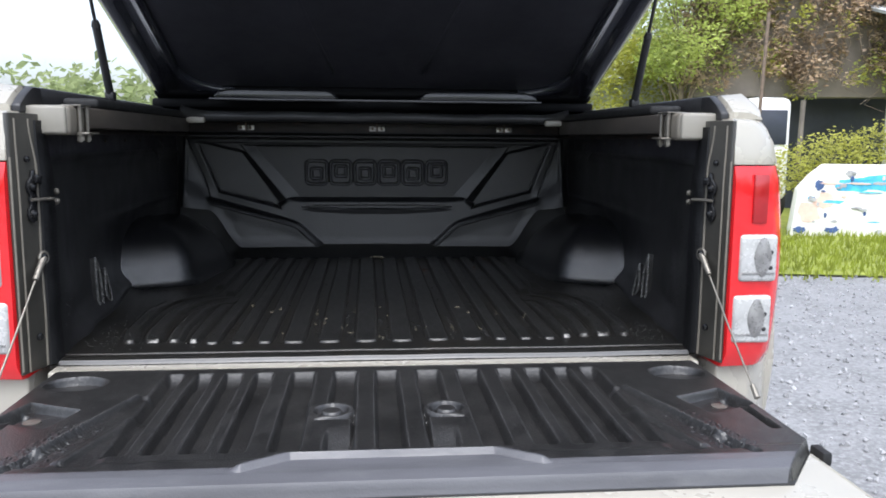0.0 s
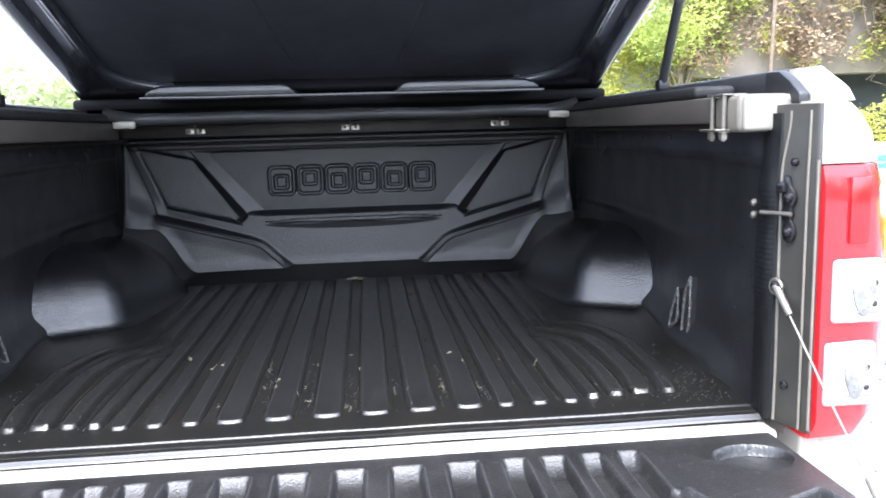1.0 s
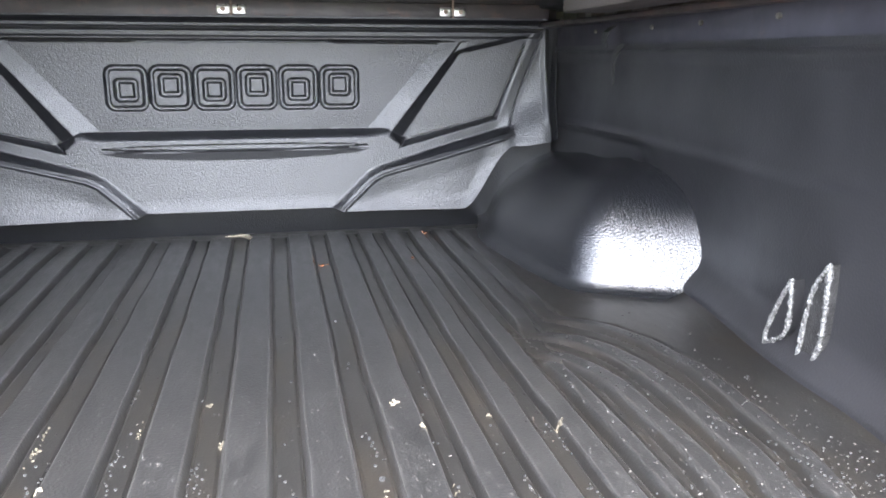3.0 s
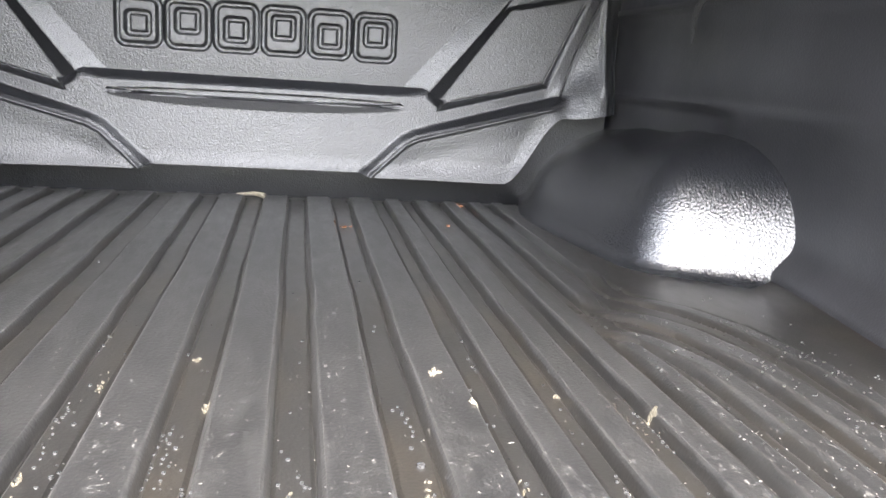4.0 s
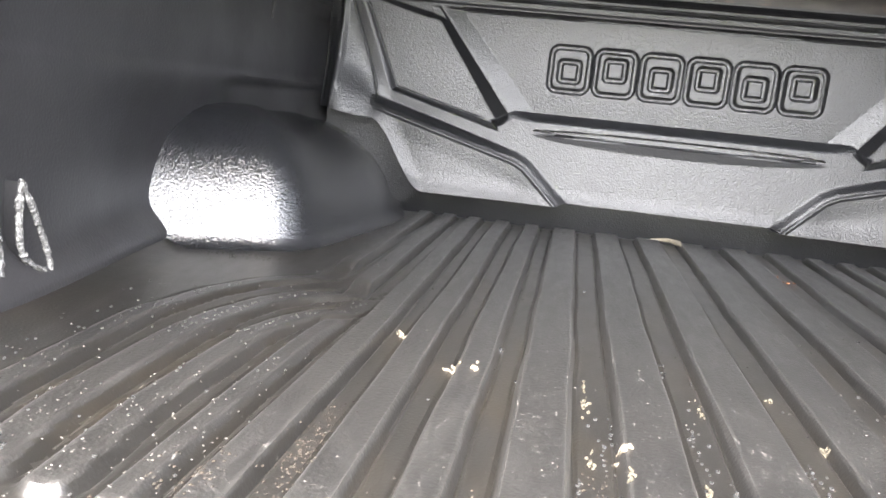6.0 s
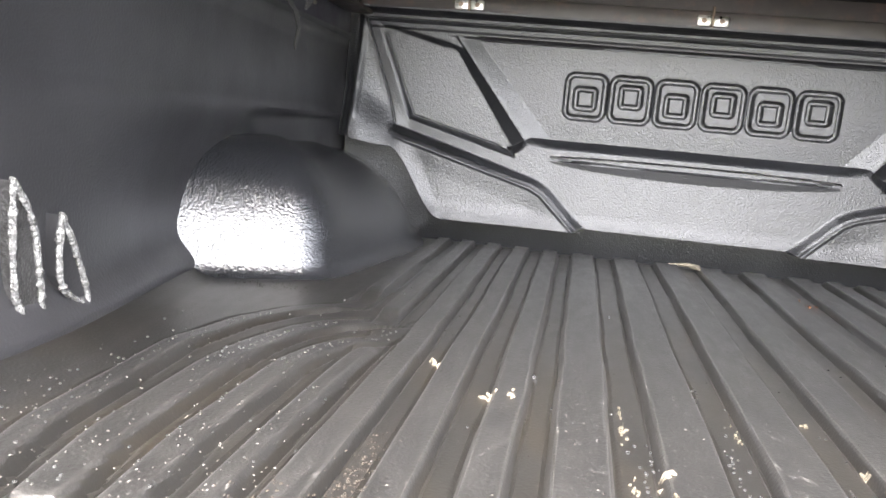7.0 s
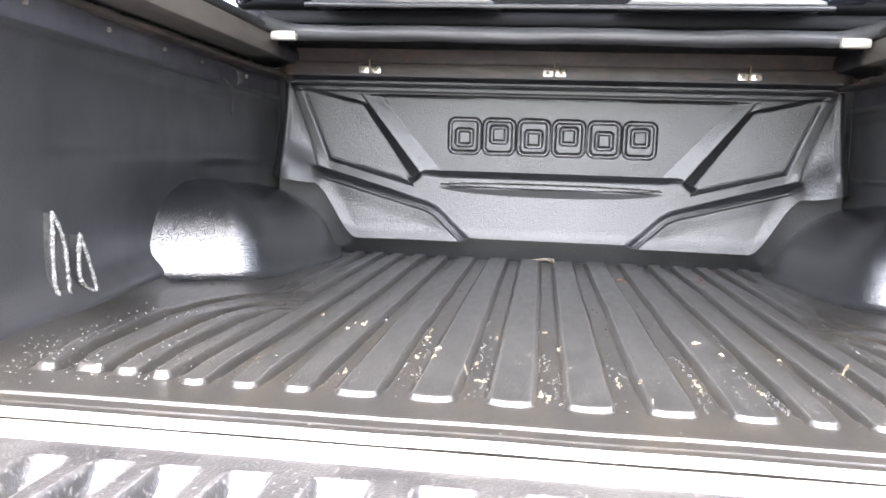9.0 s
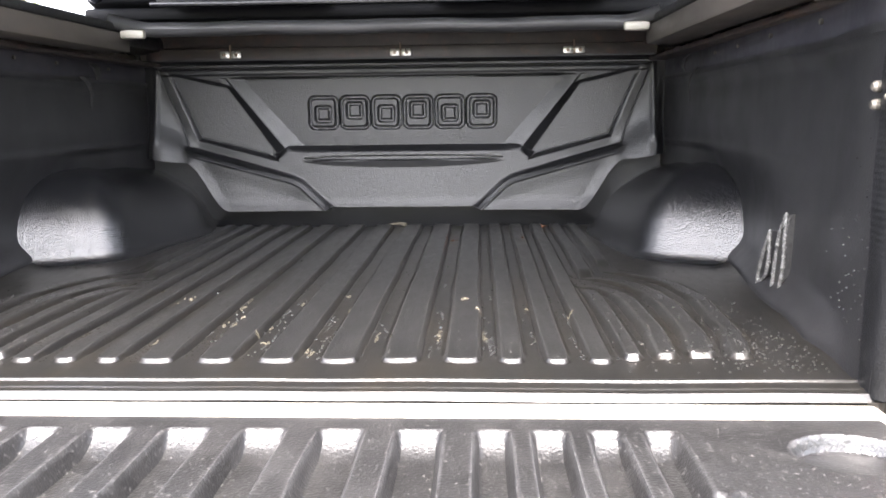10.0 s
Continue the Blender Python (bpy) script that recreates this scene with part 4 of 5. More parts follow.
bm = bmesh.new()
for _ in range(4200):
    x, y = R.uniform(1.0, 6.0), R.uniform(-0.6, 5.6)
    r = R.uniform(0.007, 0.02)
    m = Matrix.Translation((x, y, r * 0.4)) @ Euler((R.uniform(0, 6), R.uniform(0, 6), R.uniform(0, 6))).to_matrix().to_4x4() @ Matrix.Diagonal((r * R.uniform(0.7, 1.4), r, r * 0.7, 1))
    vs = [bm.verts.new(m @ Vector(v)) for v in ((1, 0, 0), (-1, 0, 0), (0, 1, 0), (0, -1, 0), (0, 0, 1), (0, 0, -1))]
    for i, j, k in ((0, 2, 4), (2, 1, 4), (1, 3, 4), (3, 0, 4), (2, 0, 5), (1, 2, 5), (3, 1, 5), (0, 3, 5)):
        bm.faces.new((vs[i], vs[j], vs[k]))
tagged(part("gravel_stones", bm, M_STONE, None, smooth=False), "loose pale grey gravel stones", "gravel", kind="stuff")

# low wall with a painted mural
WA, WB = gpt(1.0, 3.35), gpt(9.0, 3.35)
wd = (WB - WA).normalized()
wn_ = Vector((-wd.y, wd.x, 0))


def wpt(a, z, off=0.0):
    p = WA + wd * a - wn_ * off
    return Vector((p.x, p.y, z))


tagged(part("wall_mural", prism([wpt(0.0, 0), wpt(8, 0), wpt(8, 0.98), wpt(0.42, 1.0), wpt(0.25, 0.86), wpt(0.08, 0.66)], wn_ * 0.18, 0.015), M_MURAL, None),
       "low white wall painted with a blue mural", "wall", kind="structure")
mural = bpy.data.objects["wall_mural"]


def blot(name, mat, a, z, w, h, seed):
    off = 0.004 + 0.0006 * (seed % 40)
    bm = bmesh.new()
    rr = random.Random(seed)
    pts = []
    for k in range(16):
        t = 2 * math.pi * k / 16
        q = rr.uniform(0.6, 1.0)
        pts.append(wpt(a + w * q * math.cos(t), min(0.95, max(0.04, z + h * q * math.sin(t))), off))
    bm.faces.new([bm.verts.new(p) for p in pts])
    r = bmesh.ops.extrude_face_region(bm, geom=list(bm.faces))
    bmesh.ops.translate(bm, verts=[v for v in r["geom"] if isinstance(v, bmesh.types.BMVert)], vec=wn_ * (off + 0.001))
    part(name, bm, mat, mural)


for i, (mt, a, z, w, h) in enumerate(((M_BLUE, 0.80, 0.72, 0.30, 0.11), (M_BLUE, 1.25, 0.76, 0.45, 0.14), (M_BLUE, 1.75, 0.82, 0.3, 0.09), (M_BLUE, 2.3, 0.6, 0.4, 0.2),
                                      (M_PINK, 0.24, 0.34, 0.17, 0.20), (M_PINK, 0.42, 0.5, 0.16, 0.13), (M_NAVY, 0.35, 0.72, 0.07, 0.09), (M_NAVY, 0.12, 0.1, 0.12, 0.06),
                                      (M_NAVY, 0.55, 0.1, 0.12, 0.05), (M_GREYP, 1.75, 0.28, 0.2, 0.16), (M_GREYP, 0.75, 0.88, 0.09, 0.05), (M_GREYP, 3.0, 0.4, 0.3, 0.2), (M_PINK, 2.6, 0.25, 0.2, 0.15))):
    blot("paint_patch", mt, a, z, w, h, i)
RM = random.Random(9)
for i in range(46):
    a = RM.uniform(0.15, 3.2)
    blot("paint_patch", RM.choice((M_NAVY, M_GREYP, M_GREYP, M_PINK, M_BLUE)), a, RM.uniform(0.08, 0.6 if a < 0.35 else 0.9), RM.uniform(0.02, 0.06), RM.uniform(0.015, 0.05), 100 + i)


for i in range(26):
    # loose strokes of the mural
    a = RM.uniform(0.45, 3.3)
    blot("paint_patch", RM.choice((M_BLUE, M_BLUE, M_GREYP, M_PINK)), a, RM.uniform(0.62, 0.88) if i % 3 else RM.uniform(0.15, 0.5), RM.uniform(0.08, 0.2), RM.uniform(0.012, 0.03), 160 + i)


def leaf_clump(bm, c, rad, n, size, rr, squash=1.0):
    for _ in range(n):
        d = Vector((rr.gauss(0, 1), rr.gauss(0, 1), rr.gauss(0, 1) * squash))
        p = c + d.normalized() * rad * rr.uniform(0.35, 1.05) ** 0.6
        a = Vector((rr.gauss(0, 1), rr.gauss(0, 1), rr.gauss(0, 0.6))).normalized()
        b = a.orthogonal().normalized() if rr.random() < 0.5 else a.cross(Vector((rr.gauss(0, 1), rr.gauss(0, 1), 1))).normalized()
        s = size * rr.uniform(0.6, 1.4)
        bm.faces.new([bm.verts.new(p - a * s), bm.verts.new(p + b * s * 0.45), bm.verts.new(p + a * s), bm.verts.new(p - b * s * 0.45)])


def tree(base, height, crown, mats, seed, n=14, leaf=0.07, per=170, low=0.45, lean=(0, 0)):
    """Trunk, limbs and a crown of leaf clumps."""
    rr = random.Random(seed)
    root = tagged(new("tree"), "leafy green tree behind the wall", "tree", group="trees behind the wall")
    root.location = base
    bm = bmesh.new()
    top = Vector((lean[0], lean[1], height * 0.8))
    add_tube(bm, [(0, 0, 0), top * 0.3 + Vector((0.05, 0, 0)), top * 0.65, top], [0.09, 0.07, 0.045, 0.02], 9)
    cents = []
    for k in range(n):
        a = rr.uniform(0, 6.3)
        z = height * rr.uniform(low, 1.0)
        r = crown * rr.uniform(0.25, 1.0)
        c = Vector((lean[0] + r * math.cos(a), lean[1] + r * math.sin(a), z))
        cents.append(c)
        s = top * rr.uniform(0.35, 0.8)
        add_tube(bm, [s, s.lerp(c, 0.5) + Vector((0, 0, 0.1)), c], [0.02, 0.013, 0.006], 6)
    part("trunk", bm, M_BARK, root)
    for mi, mt in enumerate(mats):
        bm = bmesh.new()
        for k, c in enumerate(cents):
            if k % len(mats) == mi:
                for _ in range(3):
                    leaf_clump(bm, c + Vector((rr.gauss(0, 0.3), rr.gauss(0, 0.3), rr.gauss(0, 0.2))) * crown * 0.4, crown * 0.34, per // 3, leaf, rr, 0.7)
        part("crown", bm, mt, root, smooth=False)
    return root


# hedge behind the wall
bm = bmesh.new()
for k in range(52):
    a = -0.75 + 9 * k / 52
    leaf_clump(bm, wpt(a, (1.12 if a > 0.3 else 0.75) + R.uniform(-0.1, 0.22), -0.75 + R.uniform(-0.2, 0.2)), 0.36, 330, 0.03, R, 0.9)
tagged(part("hedge", bm, M_LEAFY, None, smooth=False), "yellow-green hedge behind the mural wall", "hedge", kind="stuff")

# dark building with a long ledge, and a corrugated roof further back
def bpt(a, b, z):
    p = WA + wd * a + wn_ * b
    return Vector((p.x, p.y, z))


bld = tagged(new("building"), "dark weathered building with shaded openings", "building")
bm = prism([bpt(-0.6, 3.5, 2.08), bpt(14, 3.5, 2.08), bpt(14, 3.5, 5.5), bpt(-0.6, 3.5, 5.5)], wn_ * 0.4, 0.02)
part("wall", bm, M_CONC, bld)
# slab behind the wall, with the opening's shade put into its dark colour
part("recess", prism([bpt(-0.6, 4.6, 0), bpt(14, 4.6, 0), bpt(14, 4.6, 2.2), bpt(-0.6, 4.6, 2.2)], wn_ * 0.2), M_DARK, bld, "dark back slab that stands for the shade in the opening")
for a in (4.4, 7.0):
    part("post", prism([bpt(a, 3.55, 0), bpt(a + 0.09, 3.55, 0), bpt(a + 0.09, 3.55, 2.07), bpt(a, 3.55, 2.07)], wn_ * 0.15, 0.01), M_MURAL, bld)
shed = tagged(new("shed"), "distant shed with a grey sheet roof", "shed")
part("wall", box((2.2, 15.0, 0), (8.0, 18.0, 2.6), 0.02), M_ROOF, shed)
part("roof", prism([(1.8, 14.4, 2.75), (8.4, 14.4, 2.75), (8.4, 18.4, 3.6), (1.8, 18.4, 3.6)], (0, 0, 0.06)), M_ROOF, shed)

# white van by the hedge
van = tagged(new("parked_van"), "white van parked behind the hedge", "van")
part("body", box((6.1, 10.6, 0.35), (6.75, 12.8, 2.0), 0.12, 3), M_VAN, van)
part("windscreen", box((6.2, 10.57, 1.25), (6.65, 10.63, 1.8), 0.02), M_DARK, van)
for wx in (6.2, 6.65):
    for wy in (11.0, 12.4):
        part("wheel", tube([(wx - 0.1, wy, 0.33), (wx + 0.1, wy, 0.33)], 0.33, 20), M_RUBBER, van)

# thin rusty pole
pole = tagged(part("pole", tube([(3.80, 6.0, 0), (3.85, 6.0, 1.5), (3.885, 6.0, 2.56)], 0.017, 10), M_RUST, None), "thin rusty brown pole", "pole")

tree((5.55, 12.3, 0), 4.6, 1.25, (M_LEAFL, M_LEAF, M_LEAFL), 3, n=26, leaf=0.04, per=480, low=0.56)
tree((3.9, 14.6, 0), 5.2, 1.9, (M_LEAF, M_LEAF, M_LEAFY), 11, n=24, leaf=0.06, per=260, low=0.42)
tree((6.4, 17.5, 0), 6.0, 2.4, (M_LEAF, M_LEAFY), 15, n=22, leaf=0.08, per=260, low=0.4)

# yellow bush between the trees
bm = bmesh.new()
RB = random.Random(31)
for k in range(44):
    leaf_clump(bm, Vector((4.3 + 1.9 * RB.random(), 13.0 + RB.uniform(-0.3, 0.3), 1.6 + RB.uniform(0, 1.5))), 0.34, 190, 0.04, RB, 0.8)
tagged(part("bush", bm, M_LEAFY, None, smooth=False), "yellow-green bush in front of the trees", "bush", kind="stuff")

# dry creeper on the dark wall
vine = tagged(new("dry_creeper"), "dry brown creeper with some green shoots on the wall", "creeper")
RV = random.Random(44)
for k in range(46):
    a, z = RV.uniform(-0.7, 7.5), RV.uniform(3.2, 5.2)
    pts = []
    for q in range(7):
        pts.append(bpt(a, 3.40 + RV.uniform(-0.12, 0.02), z))
        a += RV.gauss(0.05, 0.18)
        z -= RV.uniform(0.12, 0.3)
    part("stem", tube(pts, [0.016, 0.015, 0.013, 0.011, 0.009, 0.007, 0.004], 5), M_BARK, vine)
for mt, n, seed in ((M_LEAFD, 330, 1), (M_LEAFTAN, 190, 2), (M_LEAFL, 60, 3), (M_LEAFY, 60, 4)):
    bm = bmesh.new()
    rr = random.Random(seed)
    for k in range(n):
        a = rr.uniform(-0.8, 7.5)
        z = rr.uniform(2.55, 5.0) if rr.random() < 0.85 else rr.uniform(2.15, 2.7)
        leaf_clump(bm, bpt(a, 3.30 + rr.uniform(-0.15, 0.1), z), rr.uniform(0.12, 0.30), rr.randint(30, 70), 0.042, rr, 1.0)
    part("leaves", bm, mt, vine, smooth=False)

# pale column and awning of the building
part("pale_column", prism([bpt(2.70, 3.2, 0), bpt(2.98, 3.2, 0), bpt(2.98, 3.2, 3.5), bpt(2.70, 3.2, 3.5)], wn_ * 0.25, 0.015), M_MURAL, bld)
part("awning", prism([bpt(2.2, 2.5, 3.34), bpt(5.6, 2.5, 3.34), bpt(5.6, 3.5, 3.6), bpt(2.2, 3.5, 3.6)], (0, 0, 0.05)), M_ROOF, bld)
tagged(part("post", tube([bpt(0.35, 0.9, 0), bpt(0.38, 0.9, 1.9)], 0.035, 10), M_CONC, None), "thin weathered grey post by the hedge", "post")

# far wood
bm = bmesh.new()
RF = random.Random(21)
for k in range(380):
    a = radians(RF.uniform(60, 190))
    d = RF.uniform(55, 75)
    leaf_clump(bm, Vector((d * math.cos(a), d * math.sin(a), RF.uniform(0.5, 4.8))), RF.uniform(1.5, 2.6), 70, 0.4, RF, 0.8)
for k in range(380):
    # unseen trees added behind, to darken what the glossy plastic mirrors
    a = radians(RF.uniform(190, 420))
    d = RF.uniform(40, 52)
    leaf_clump(bm, Vector((d * math.cos(a), d * math.sin(a), RF.uniform(0.5, 8.0))), RF.uniform(2.0, 3.0), 60, 0.55, RF, 0.8)
tagged(part("far_trees", bm, M_FARLEAF, None, smooth=False), "far pale green line of trees, plus added unseen trees behind", "trees", kind="stuff")


def palm(base, h, seed):
    rr = random.Random(seed)
    root = tagged(new("palm_tree"), "far slender palm tree above the woods", "palm tree", group="far palm trees")
    root.location = base
    part("trunk", tube([(0, 0, 0), (0.2, 0, h * 0.5), (0.1, 0, h)], [0.22, 0.16, 0.13], 8), M_BARK, root)
    bm = bmesh.new()
    for k in range(13):
        a = 6.28 * k / 13 + rr.uniform(-0.2, 0.2)
        d = Vector((math.cos(a), math.sin(a), 0))
        up = rr.uniform(0.2, 0.8)
        side_ = Vector((-d.y, d.x, 0))
        prev = None
        for j in range(6):
            t = j / 5
            p = Vector((0.1, 0, h)) + d * 1.8 * t + Vector((0, 0, up * t * 1.4 - 1.6 * t * t))
            w = 0.16 * (1 - t) + 0.02
            cur = (bm.verts.new(p - side_ * w), bm.verts.new(p + side_ * w))
            if prev:
                bm.faces.new((prev[0], prev[1], cur[1], cur[0]))
            prev = cur
    part("fronds", bm, M_FARLEAF, root, smooth=False)


palm((-26.5, 75.0, 0), 4.6, 4)
palm((-31.5, 66.0, 0), 6.5, 6)
palm((-20.2, 34.8, 0), 6.8, 9)

# ---------- loose things on the bed floor ----------
M_CHIP = material("pale_wood_chip", (0.105, 0.09, 0.066), 0.8, vary=0.25, scale=60)
M_LEAFB = material("orange_brown_leaf", (0.13, 0.05, 0.018), 0.7, vary=0.3, scale=50)
M_DIRT = material("pale_dried_dirt", (0.052, 0.045, 0.031), 0.9, vary=0.3, scale=80)
M_WATER = material("wet_bead", (0.02, 0.02, 0.02), 0.06, spec=0.55, vary=0.1, scale=50, gvar=0.02)


def chip(name, x, y, w, h, mat, label, cat, seed):
    """A ragged cluster of thin splinters that lie on the liner."""
    rr = random.Random(seed)
    bm = bmesh.new()
    z0 = floor_z(x, y)
    for k in range(rr.randint(4, 7) + int(min(8, h / w))):
        cx, cy = rr.gauss(0, 0.30 * w), rr.gauss(0, 0.30 * h)
        size = (0.55 if k == 0 else rr.uniform(0.15, 0.4)) * min(1.25 * min(w, h), 0.016 if name == "dry_leaf" else 0.012)
        turn = rr.gauss(math.pi / 2 if h > w else 0, 0.8)
        e, f = Vector((math.cos(turn), math.sin(turn), 0)), Vector((-math.sin(turn), math.cos(turn), 0))
        n = 9
        rim = [e * size * rr.uniform(0.45, 1.1) * math.cos(6.283 * j / n) + f * size * rr.uniform(0.12, 0.5) * math.sin(6.283 * j / n) for j in range(n)]
        if k == 0:
            cx, cy = 0.0, 0.0
        lo = [bm.verts.new((cx + p.x, cy + p.y, floor_z(x + cx + p.x, y + cy + p.y) - z0)) for p in rim]
        hi = [bm.verts.new((cx + 0.9 * p.x, cy + 0.9 * p.y, v.co.z + rr.uniform(0.0006, 0.0022))) for p, v in zip(rim, lo)]
        for j in range(n):
            bm.faces.new((lo[j], lo[(j + 1) % n], hi[(j + 1) % n], hi[j]))
        bm.faces.new(hi)
        bm.faces.new(lo[::-1])
    ob = part(name, bm, mat, None, smooth=False)
    ob.location = (x, y, z0 + (0.0016 if name == "dry_leaf" else 0.0004))
    tagged(ob, label, cat, group={"wood_chip": "wood chips", "dirt_flake": "dirt flakes", "dry_leaf": "dry leaves"}[name] + " on the liner floor")


for i, (x, y, w, h) in enumerate(((-0.288, 0.392, 0.024, 0.018), (-0.265, 0.385, 0.007, 0.018), (-0.349, 0.478, 0.011, 0.018), (-0.141, 0.269, 0.010, 0.014), (0.200, 0.385, 0.010, 0.016),
                                  (0.222, 0.325, 0.006, 0.014))):
    chip("wood_chip", x, y, w, h, M_CHIP, "pale splintered wood chip on the liner floor", "wood chip", i)
for i, (x, y, w, h) in enumerate(((-0.165, 0.251, 0.005, 0.028), (-0.140, 0.225, 0.005, 0.016), (-0.088, 0.235, 0.005, 0.026), (-0.078, 0.160, 0.016, 0.020), (-0.098, 0.195, 0.006, 0.016),
                                  (-0.005, 0.438, 0.006, 0.012), (0.014, 0.34, 0.008, 0.010), (0.303, 0.355, 0.007, 0.006), (0.367, 0.308, 0.008, 0.010), (0.10, 0.17, 0.004, 0.012),
                                  (-0.01, 0.12, 0.006, 0.02))):
    chip("dirt_flake", x, y, w, h, M_DIRT, "pale dried dirt flake stuck in a liner groove", "dirt", 40 + i)
RT = random.Random(5)
for i in range(8):
    # dried trails along the grooves
    lane = (-0.162, -0.162, -0.081, 0.081, 0.162, -0.236, 0.0, 0.236)[i % 8]
    chip("dirt_flake", lane + RT.gauss(0, 0.006), RT.uniform(0.11, 0.42), RT.uniform(0.003, 0.006), RT.uniform(0.02, 0.06), M_DIRT, "pale dried dirt flake stuck in a liner groove", "dirt", 70 + i)
for i, (x, y, w, h) in enumerate(((0.160, 1.046, 0.022, 0.020), (0.40, 1.285, 0.012, 0.008), (0.33, 1.03, 0.007, 0.006), (-0.30, 1.34, 0.012, 0.006))):
    chip("dry_leaf", x, y, w, h, M_LEAFB, "small orange-brown dry leaf on the liner floor", "leaf", 20 + i)
z = floor_z(0, 1.30) + 0.006
twig = part("twig", tube([(-0.035, 1.315, z), (0.0, 1.308, z + 0.004), (0.018, 1.295, z + 0.002), (0.022, 1.268, z)], [0.002, 0.004, 0.006, 0.002], 7), M_CHIP, None)
tagged(twig, "small bent pale twig at the front of the liner", "twig")

# beads of water in the grooves and on the wet side
RW = random.Random(12)
bm = bmesh.new()


def drop(x, y, r):
    z = floor_z(x, y) - 0.0003
    rings = [[bm.verts.new((x + r * k * math.cos(a), y + r * k * math.sin(a), z + r * q)) for a in (6.2832 * j / 7 for j in range(7))] for k, q in ((1.0, 0.0), (0.86, 0.6))]
    top = bm.verts.new((x, y, z + r * 0.95))
    for j in range(7):
        bm.faces.new((rings[0][j], rings[0][(j + 1) % 7], rings[1][(j + 1) % 7], rings[1][j]))
        bm.faces.new((rings[1][j], rings[1][(j + 1) % 7], top))


lanes = [0.0, 0.081, 0.162, -0.081, -0.162, 0.236, 0.297, 0.353, -0.236, -0.297, 0.408, 0.458]
for k in range(110):
    lane = lanes[min(len(lanes) - 1, int(abs(RW.gauss(0, 4.2))))]
    drop(lane + RW.gauss(0, 0.008), 0.09 + abs(RW.gauss(0, 0.24)), RW.uniform(0.0006, 0.0022) * (1.7 if RW.random() < 0.08 else 1))
for k in range(420):
    drop(RW.choice((-1, 1, 1)) * RW.uniform(0.40, 0.66), 0.07 + abs(RW.gauss(0, 0.26)), RW.uniform(0.0005, 0.0018))
for k in range(34):
    # strings of beads beside the rib edges
    lane, w = RW.choice(((0.0, 0.019), (0.081, 0.018), (0.162, 0.018), (-0.081, 0.018), (-0.162, 0.018), (0.236, 0.013), (0.297, 0.013), (0.353, 0.012)))
    x, y = lane + RW.choice((-0.7, -0.3, 0.35, 0.7)) * w, 0.09 + abs(RW.gauss(0, 0.17))
    for _ in range(RW.randint(4, 12)):
        drop(x + RW.gauss(0, 0.0012), y, RW.uniform(0.0007, 0.0021))
        y += RW.uniform(0.004, 0.010)
        x += RW.gauss(0, 0.0008)
for k in range(300):
    # clusters along the crowns of the bent ribs
    sx, line, y = RW.choice((-1, 1)), RW.choice((LINES[-1], LINES[-2], LINES[-2], LINES[-4]))[0], RW.uniform(0.36, 0.57)
    drop(sx * (ramp3(y, line) + RW.gauss(0, 0.004)), y, RW.uniform(0.0005, 0.0014))
for k in range(240):
    # the rear corners are the wettest
    sx = RW.choice((-1, 1, 1))
    drop(sx * (0.655 - abs(RW.gauss(0, 0.075))), 0.035 + abs(RW.gauss(0, 0.10)), RW.uniform(0.0006, 0.0020))
for k in range(110):
    # beads on the side walls
    sx, y, z = RW.choice((-1, 1, 1)), -0.02 + abs(RW.gauss(0, 0.09)), 0.90 + abs(RW.gauss(0, 0.12))
    if z < 1.2:
        r = RW.uniform(0.0005, 0.0013)
        bmesh.ops.create_icosphere(bm, subdivisions=1, radius=r, matrix=Matrix.Translation((sx * (wall_x(y, z) - 0.0015), y, z)))
drops = part("water_drops", bm, M_WATER, None)
tagged(drops, "clear water beads on the black liner", "water", kind="stuff")

# fine pale grit on ribs and grooves; corner specks are painted wet glints
M_GRIT_GLINT = material("pale_grit_and_glints", (0.034, 0.031, 0.027), 0.7, vary=0.3, scale=90)
RG = random.Random(77)
bm = bmesh.new()
for k in range(1600):
    x, y = RG.uniform(-0.63, 0.63), 0.08 + abs(RG.gauss(0, 0.34))
    if k < 1050:
        x, y = RG.choice((-1, 1)) * RG.uniform(0.40, 0.66), 0.06 + abs(RG.gauss(0, 0.22))
    if y > 1.25:
        continue
    r = RG.uniform(0.0003, 0.0010) * (1.9 if RG.random() < 0.04 else 1.0)
    r *= 1.1 if k < 1050 else 1.0
    z = floor_z(x, y) + r * 0.3
    a = RG.uniform(0, 6.28)
    e, f = Vector((math.cos(a), math.sin(a), 0)) * r * RG.uniform(0.8, 2.0), Vector((-math.sin(a), math.cos(a), 0)) * r * 0.8
    c = Vector((x, y, z))
    vs = [bm.verts.new(c + e), bm.verts.new(c + f), bm.verts.new(c - e), bm.verts.new(c - f), bm.verts.new(c + Vector((0, 0, r * 0.7)))]
    for q in range(4):
        bm.faces.new((vs[q], vs[(q + 1) % 4], vs[4]))
tagged(part("grit", bm, M_GRIT_GLINT, None, smooth=False), "fine pale grit on the liner floor, corner specks standing for wet glints", "grit", kind="stuff")

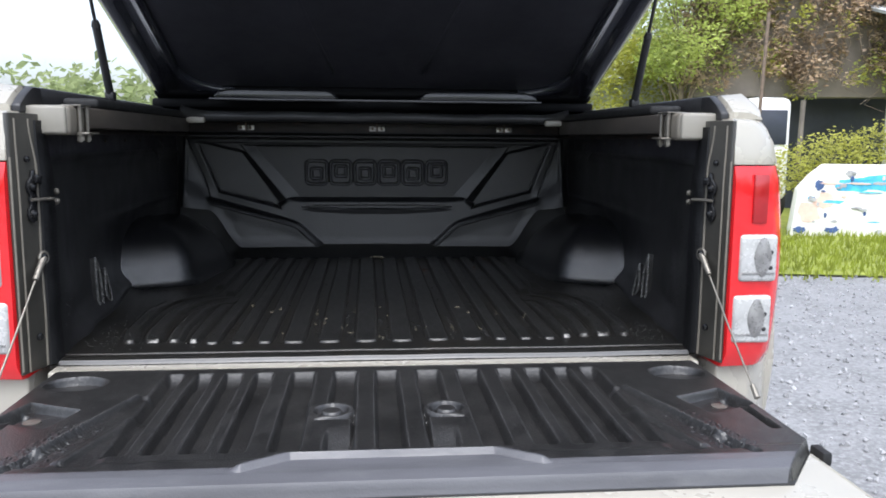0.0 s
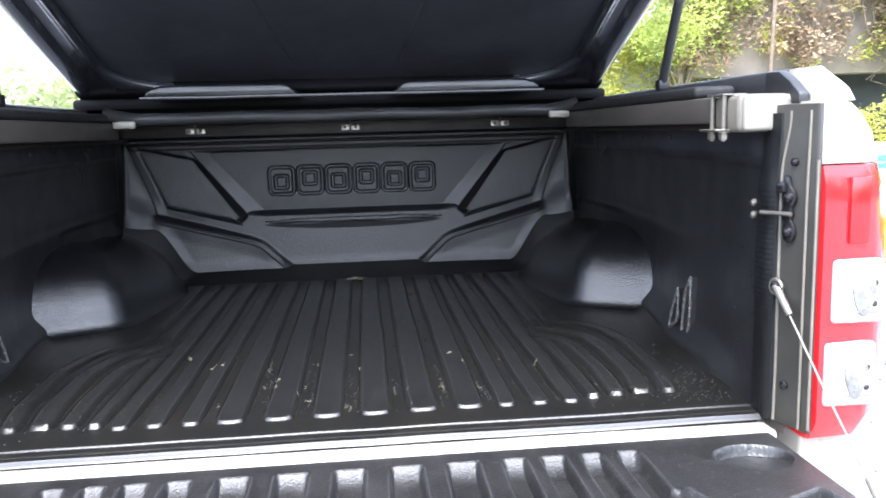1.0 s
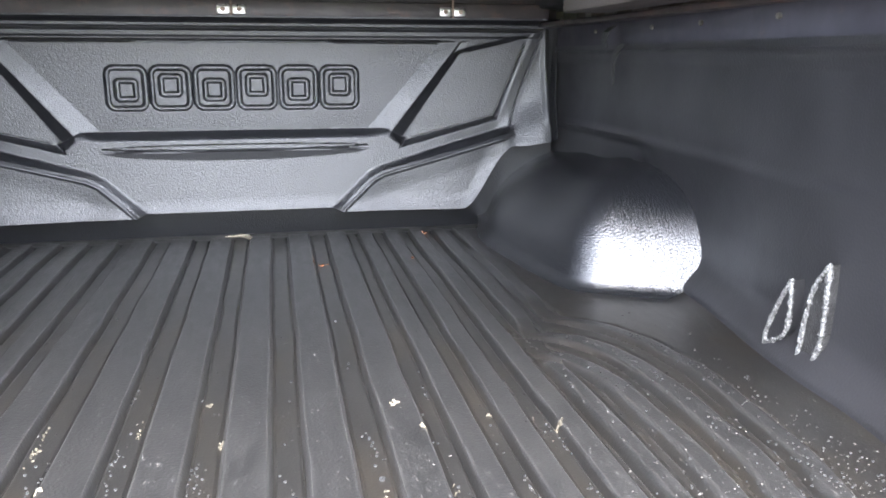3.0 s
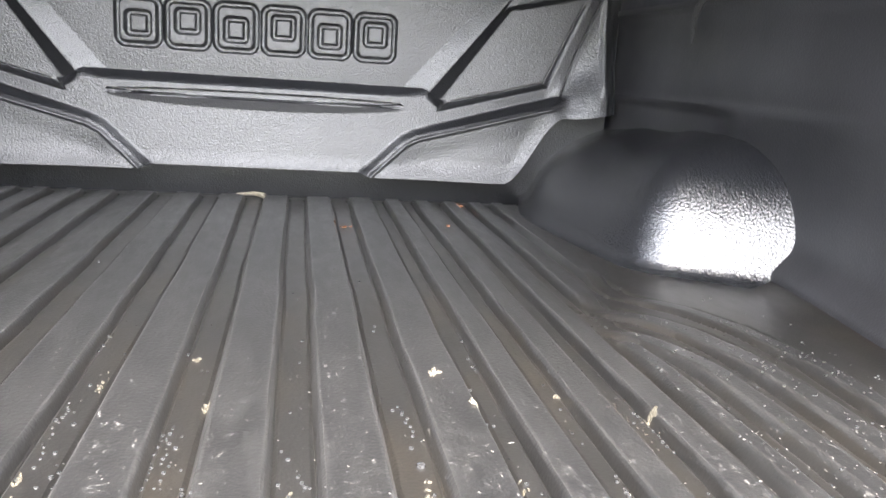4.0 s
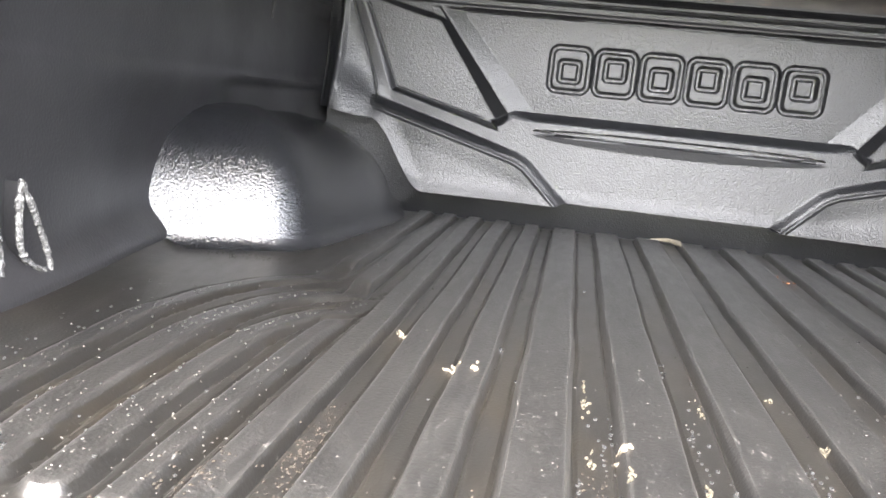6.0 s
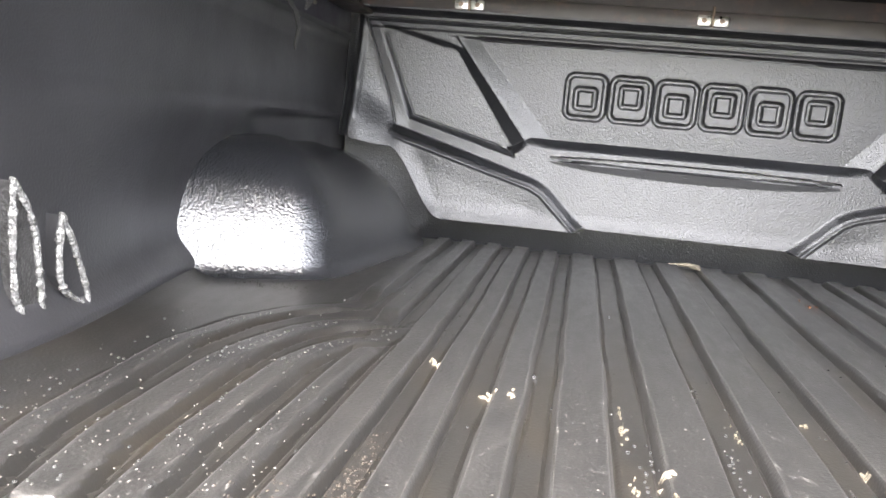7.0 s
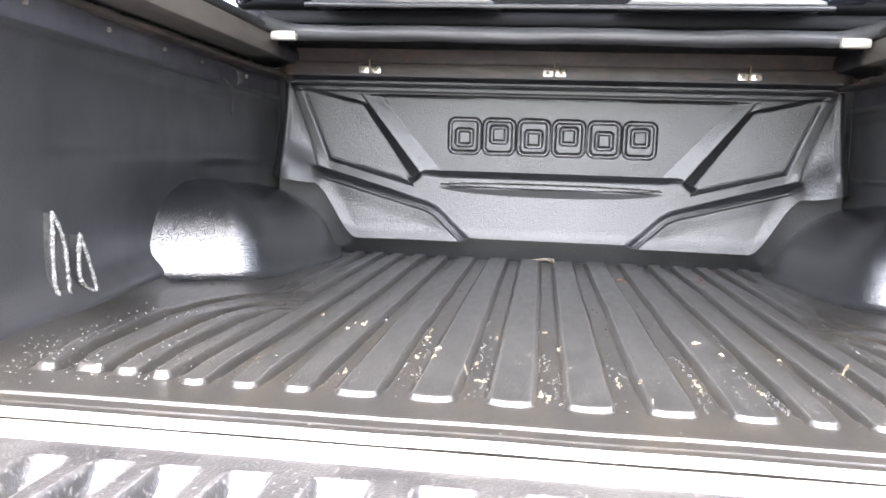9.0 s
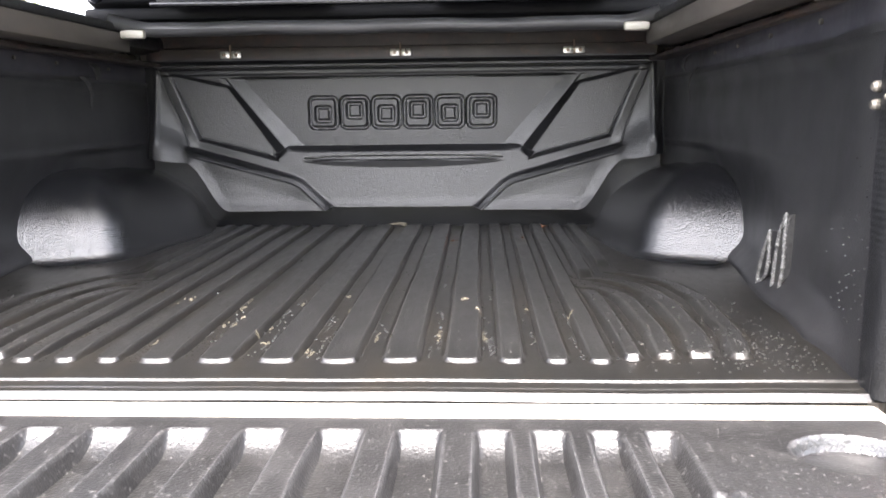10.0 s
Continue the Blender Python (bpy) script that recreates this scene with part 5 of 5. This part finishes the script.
# short pale scratches across the ribs
M_SCRATCH = material("pale_plastic_scratch", (0.042, 0.041, 0.039), 0.55, vary=0.4, scale=80)
RS = random.Random(19)
bm = bmesh.new()
for k in range(2600):
    c, w = RS.choice(RIBS)
    x, y = c + RS.uniform(-0.85, 0.85) * w, 0.09 + abs(RS.gauss(0, 0.30))
    if y > 1.2:
        continue
    a, n = RS.gauss(0, 0.45) if RS.random() < 0.6 else RS.uniform(0, math.pi), RS.uniform(0.001, 0.0055)
    e, f = Vector((math.cos(a), math.sin(a), 0)) * n, Vector((-math.sin(a), math.cos(a), 0)) * RS.uniform(0.00015, 0.0004)
    pts = []
    for p in (-e, -0.3 * e + f, e, 0.3 * e - f):
        if abs(x + p.x - c) < w - 0.002:
            pts.append(Vector((x + p.x, y + p.y, floor_z(x + p.x, y + p.y) + 0.0003)))
    if len(pts) == 4:
        bm.faces.new([bm.verts.new(p) for p in pts])
tagged(part("scratches", bm, M_SCRATCH, None, smooth=False), "fine pale scratches on the liner ribs", "scratch", kind="stuff")

# rusty silt washed into the grooves
M_SILT = material("rusty_silt", (0.010, 0.0062, 0.0026), 0.8, vary=0.5, scale=200)
bm = bmesh.new()
for cx, cy, lx, ly, n in ((-0.350, 0.19, 0.007, 0.05, 260), (-0.236, 0.12, 0.008, 0.03, 110), (-0.40, 0.13, 0.012, 0.02, 130), (-0.62, 0.72, 0.03, 0.012, 90), (-0.162, 0.17, 0.008, 0.04, 120), (0.353, 0.31, 0.008, 0.03, 60)):
    for k in range(n):
        x, y, r = cx + RS.gauss(0, lx), max(0.075, cy + RS.gauss(0, ly)), RS.uniform(0.0004, 0.0013)
        z = floor_z(x, y)
        ring = [bm.verts.new((x + r * RS.uniform(0.6, 1.3) * math.cos(t), y + 1.6 * r * math.sin(t), z + 0.0001)) for t in (0.0, 1.26, 2.51, 3.77, 5.03)]
        top = bm.verts.new((x, y, z + 0.5 * r))
        for j in range(5):
            bm.faces.new((ring[j], ring[(j + 1) % 5], top))
tagged(part("rusty_silt", bm, M_SILT, None, smooth=False), "rust-coloured silt dried in the liner grooves", "dirt", kind="stuff")
